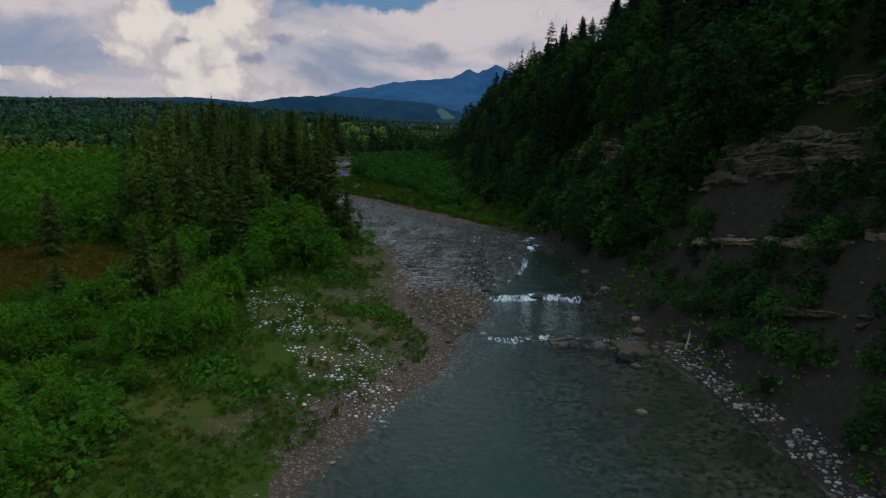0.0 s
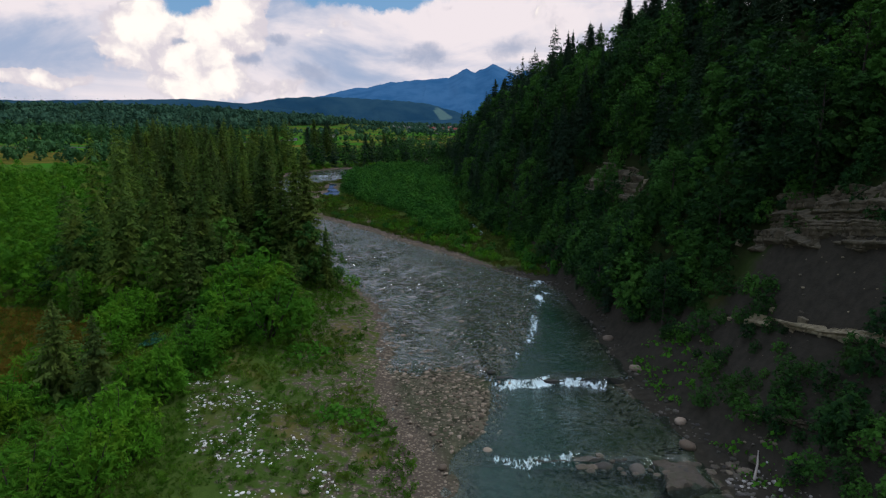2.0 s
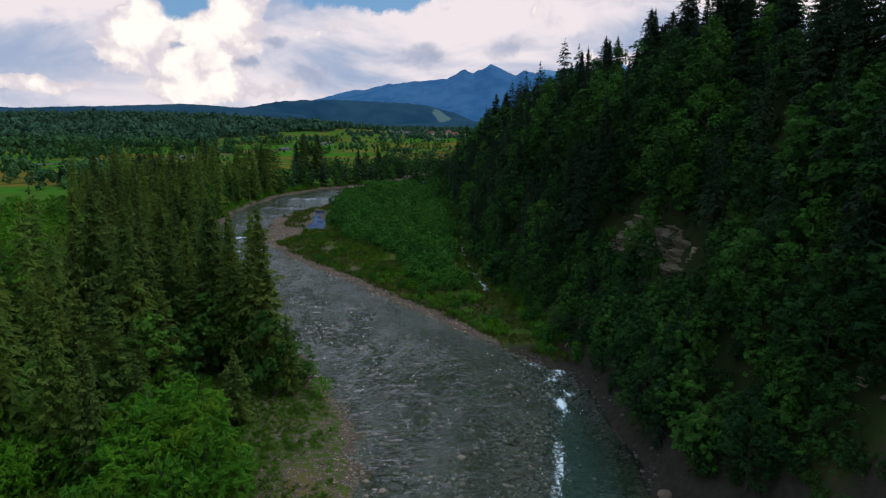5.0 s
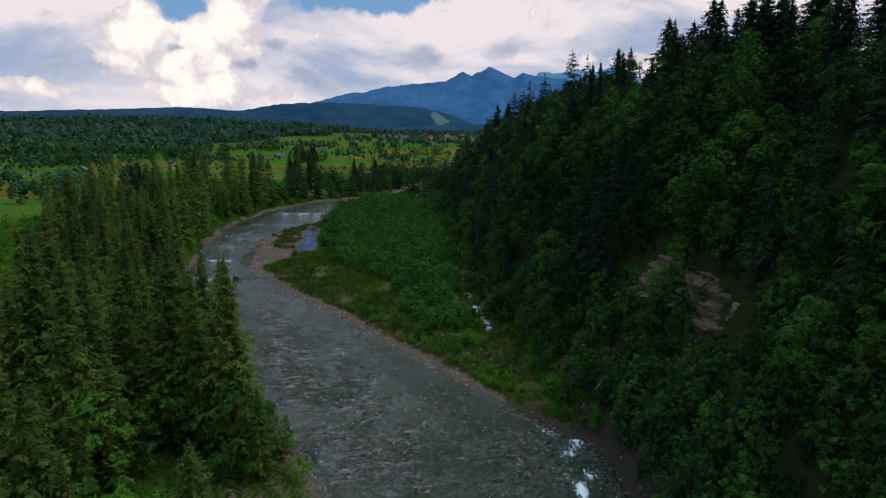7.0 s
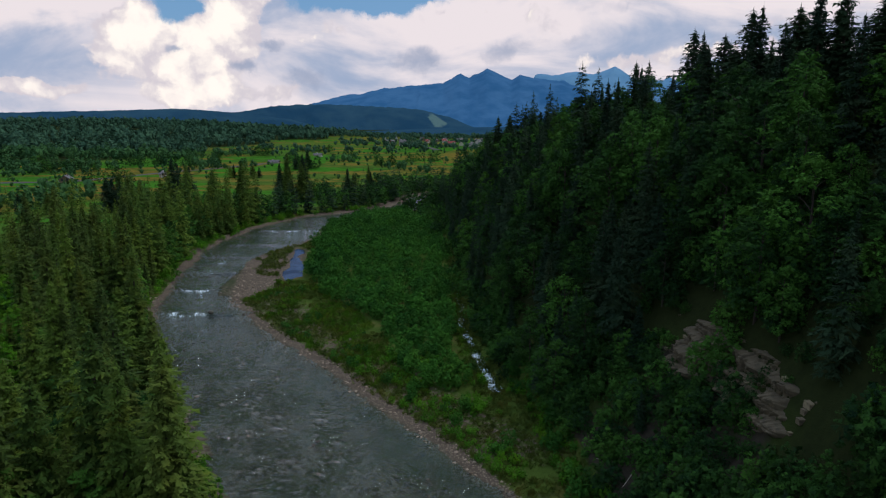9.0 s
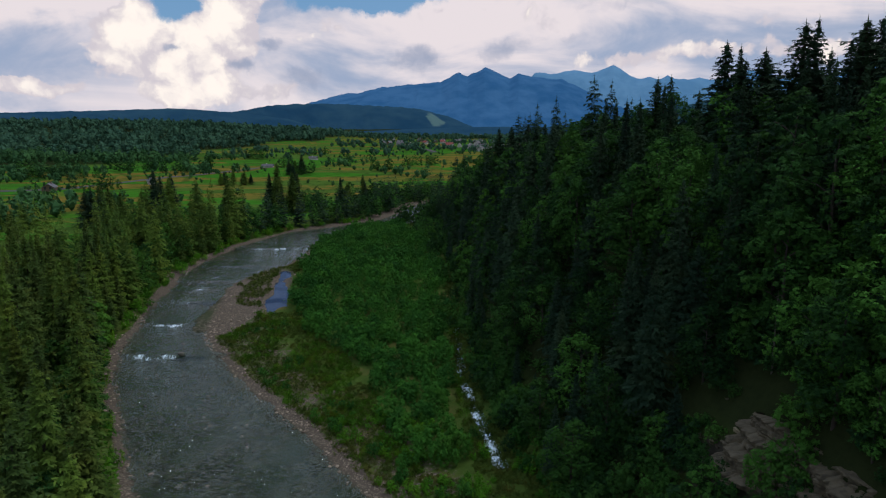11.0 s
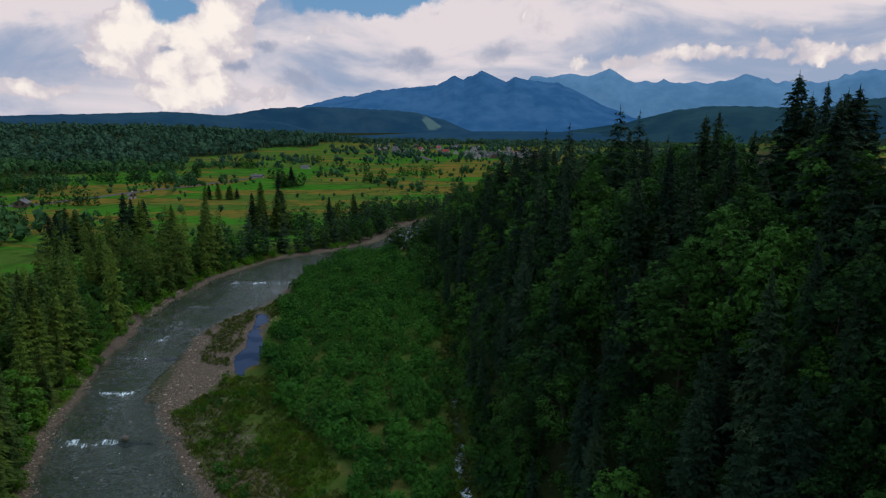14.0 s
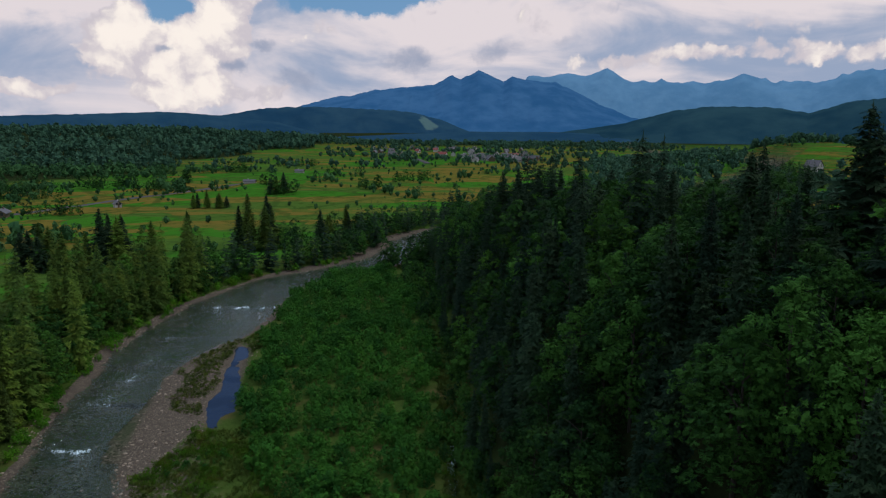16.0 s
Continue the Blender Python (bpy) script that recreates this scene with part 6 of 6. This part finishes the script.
house(-145.6, 419, 3.0, 3.4, 2.0, 3.2, 40, M_ROOFGREY, M_WALL, "small white house beside the valley road", "farm buildings")
house(-180, 385, 5, 9, 2.2, 3.8, 20, M_ROOFGREY, M_TIMBER, "grey roofed barn beside the road", "farm buildings")
house(-98, 640, 3.2, 7, 1.8, 2.8, 80, M_ROOFGREY, M_WALL, "pale shed in the fields", "farm buildings")
house(-118, 560, 3.0, 8, 1.6, 2.6, 85, M_ROOFGREY, M_WALL, "long pale shed in the fields", "farm buildings")
house(270, 540, 8, 9, 4.0, 8, 30, M_ROOFGREY, M_WALL, "white house with a steep grey roof on the hillside", "farm buildings")
house(255, 590, 9, 11, 4.5, 9, 60, M_ROOFGREY, M_TIMBER, "timber house on the hillside", "farm buildings")


# ---- roads ----
def road(name, pts, wd, label):
    p = np.array(pts, float)
    s = np.linspace(0, 1, 80)
    t = np.linspace(0, 1, len(p))
    x, y = np.interp(s, t, p[:, 0]), np.interp(s, t, p[:, 1])
    for _ in range(3):
        x[1:-1] = (x[:-2] + x[1:-1] * 2 + x[2:]) / 4
        y[1:-1] = (y[:-2] + y[1:-1] * 2 + y[2:]) / 4
    tx_, ty_ = np.gradient(x), np.gradient(y)
    n = np.hypot(tx_, ty_)
    nx, ny = -ty_ / n, tx_ / n
    rows = []
    for o, dz in ((-wd / 2 - 0.5, -0.6), (-wd / 2, 0.45), (wd / 2, 0.45), (wd / 2 + 0.5, -0.6)):
        rows.append(np.stack([x + nx * o, y + ny * o, ground_z(x, y) + dz], -1))
    V = np.stack(rows, 1).reshape(-1, 3)
    ob = np_part(name, V, grid_faces(4, len(x)), M_ASPHALT, None, "", True)
    return tagged(ob, label, "road", "", "structure")


road("road", [(-420, 330), (-300, 352), (-215, 372), (-180, 392), (-166, 420), (-158, 447), (-140, 485), (-115, 560)], 2.6, "grey asphalt road across the fields")
road("road", [(-40, 1010), (-30, 940), (-12, 860), (2, 790), (8, 740)], 6, "grey road running to the village")

# bare rock on the slope
for line, rows, bh, height, seed, label in (
        ([(25.2, 70, 10.6), (30.5, 40, 15.6)], 11, 0.42, 5.4, 501, "bedded pale brown sandstone cliff above dark shale"),
        ([(30, 60, 19.0), (32, 44, 22.0)], 5, 0.42, 2.4, 505, "short bed of pale sandstone among trees"),
        ([(22.5, 64, 6.2), (25.0, 40, 10.4)], 4, 0.36, 1.0, 502, "thin broken sandstone bed in the shale slope"),
        ([(20.3, 55, 2.4), (23.0, 38, 6.0)], 2, 0.32, 0.8, 503, "low sandstone bed above the scree"),
        ([(22.0, 114, 11.5), (23.5, 93, 11.6)], 10, 0.45, 4.8, 504, "broken pale sandstone cliff between trees")):
    cliff = outcrop("cliff", line, rows, bh, seed, label, 1.2)
    rock_face(cliff, line, height, seed)

# grass and herbs on the near banks
gx1, gy1 = spread(-46, 6, 22, 112, 0.47, g, lambda x, y: (out_left(x, y) > 2.0) & ((vnoise(x * 0.35, y * 0.35, 81) + 0.5 * vnoise(x * 1.2, y * 1.2, 82) > np.where(x > lerp(y, [(20, -14), (60, -16), (75, -12), (90, -9)]), -0.34, -0.85))) & (~in_poly(x, y, STONY) | (g.uniform(size=x.shape) < 0.5)))
mass("bank_grass", TUFT, gx1, gy1, g.uniform(0.6, 1.5, len(gx1)), M_GRASS, "tufts of grass and low herbs on the gravelly bank", "grass", g, 0.05)
gx2, gy2 = spread(-44, 16, 100, 226, 0.55, g, lambda x, y: (out_right(x, y) > 1.6) & (hill_part(x, y) < 1) & ~in_poly(x, y, THICKET) & (pool(x, y) < 0.1) & (vnoise(x * 0.12, y * 0.12, 86) - 2.2 * spit_at(x, y) + 3.6 * np.exp(-((x - pool_x(y) + 5.2) / 2.6) ** 2) * step(y, 186, 192) > -0.9) & (vnoise(x * 0.4, y * 0.4, 83) > -0.45))
mass("point_grass", TUFT, gx2, gy2, g.uniform(0.8, 1.9, len(gx2)), M_POINTGRASS, "rough grass on the river point", "grass", g, 0.05)
gx3, gy3 = spread(-40, 6, 128, 190, 0.62, g, lambda x, y: (out_right(x, y) > 2.2) & ~in_poly(x, y, THICKET) & (pool(x, y) < 0.1) & (spit_at(x, y) < 0.6) & (hill_part(x, y) < 0.6) & (vnoise(x * 0.3, y * 0.3, 88) > 0.1))
mass("point_herbs", TUFT, gx3, gy3, g.uniform(1.0, 2.4, len(gx3)), M_GRASS, "taller herbs and young willows on the river point", "grass", g, 0.05)
# big round leaves of butterbur in patches
BURR = [cards(np.random.default_rng(95 + i), np.random.default_rng(96 + i).normal(size=(9, 3)) * (0.4, 0.4, 0.08) + (0, 0, 0.35), np.tile((0.0, 0.0, 1.0), (9, 1)), 0.34, 0.12) for i in range(3)]
bx1, by1 = spread(-30, -3, 24, 100, 0.7, g, lambda x, y: (out_left(x, y) > 2.5) & ~in_poly(x, y, STONY) & ((vnoise(x * 0.28, y * 0.28, 84) > np.where(x > -14, 0.55, 0.3)) | (((x + 22.8) / 2.6) ** 2 + ((y - 75) / 3.2) ** 2 < 1)))
mass("butterbur_leaves", BURR, bx1, by1, g.uniform(0.6, 1.3, len(bx1)), M_BURR, "patches of broad bright green butterbur leaves on the bank", "plants", g, 0.05)
bx2, by2 = spread(16, 26, 24, 70, 0.8, g, lambda x, y: (out_right(x, y) > 1.5) & (hill_part(x, y) < 4) & (vnoise(x * 0.3, y * 0.3, 85) > 0.12))
mass("slope_foot_herbs", BURR, bx2, by2, g.uniform(0.5, 1.1, len(bx2)), M_BURR, "bright green herbs at the foot of the shale", "plants", g, 0.05)
# dry tall grass on the open patch
hx1, hy1 = spread(-52, -24, 55, 82, 0.55, g, lambda x, y: in_poly(x, y, [(-50, 56), (-31, 57), (-27, 64), (-28, 75), (-50, 79)]))
mass("meadow_grass", TUFT, hx1, hy1, g.uniform(1.0, 2.0, len(hx1)), M_HAY, "tall dry orange-brown grass on an open patch", "grass", g, 0.05)
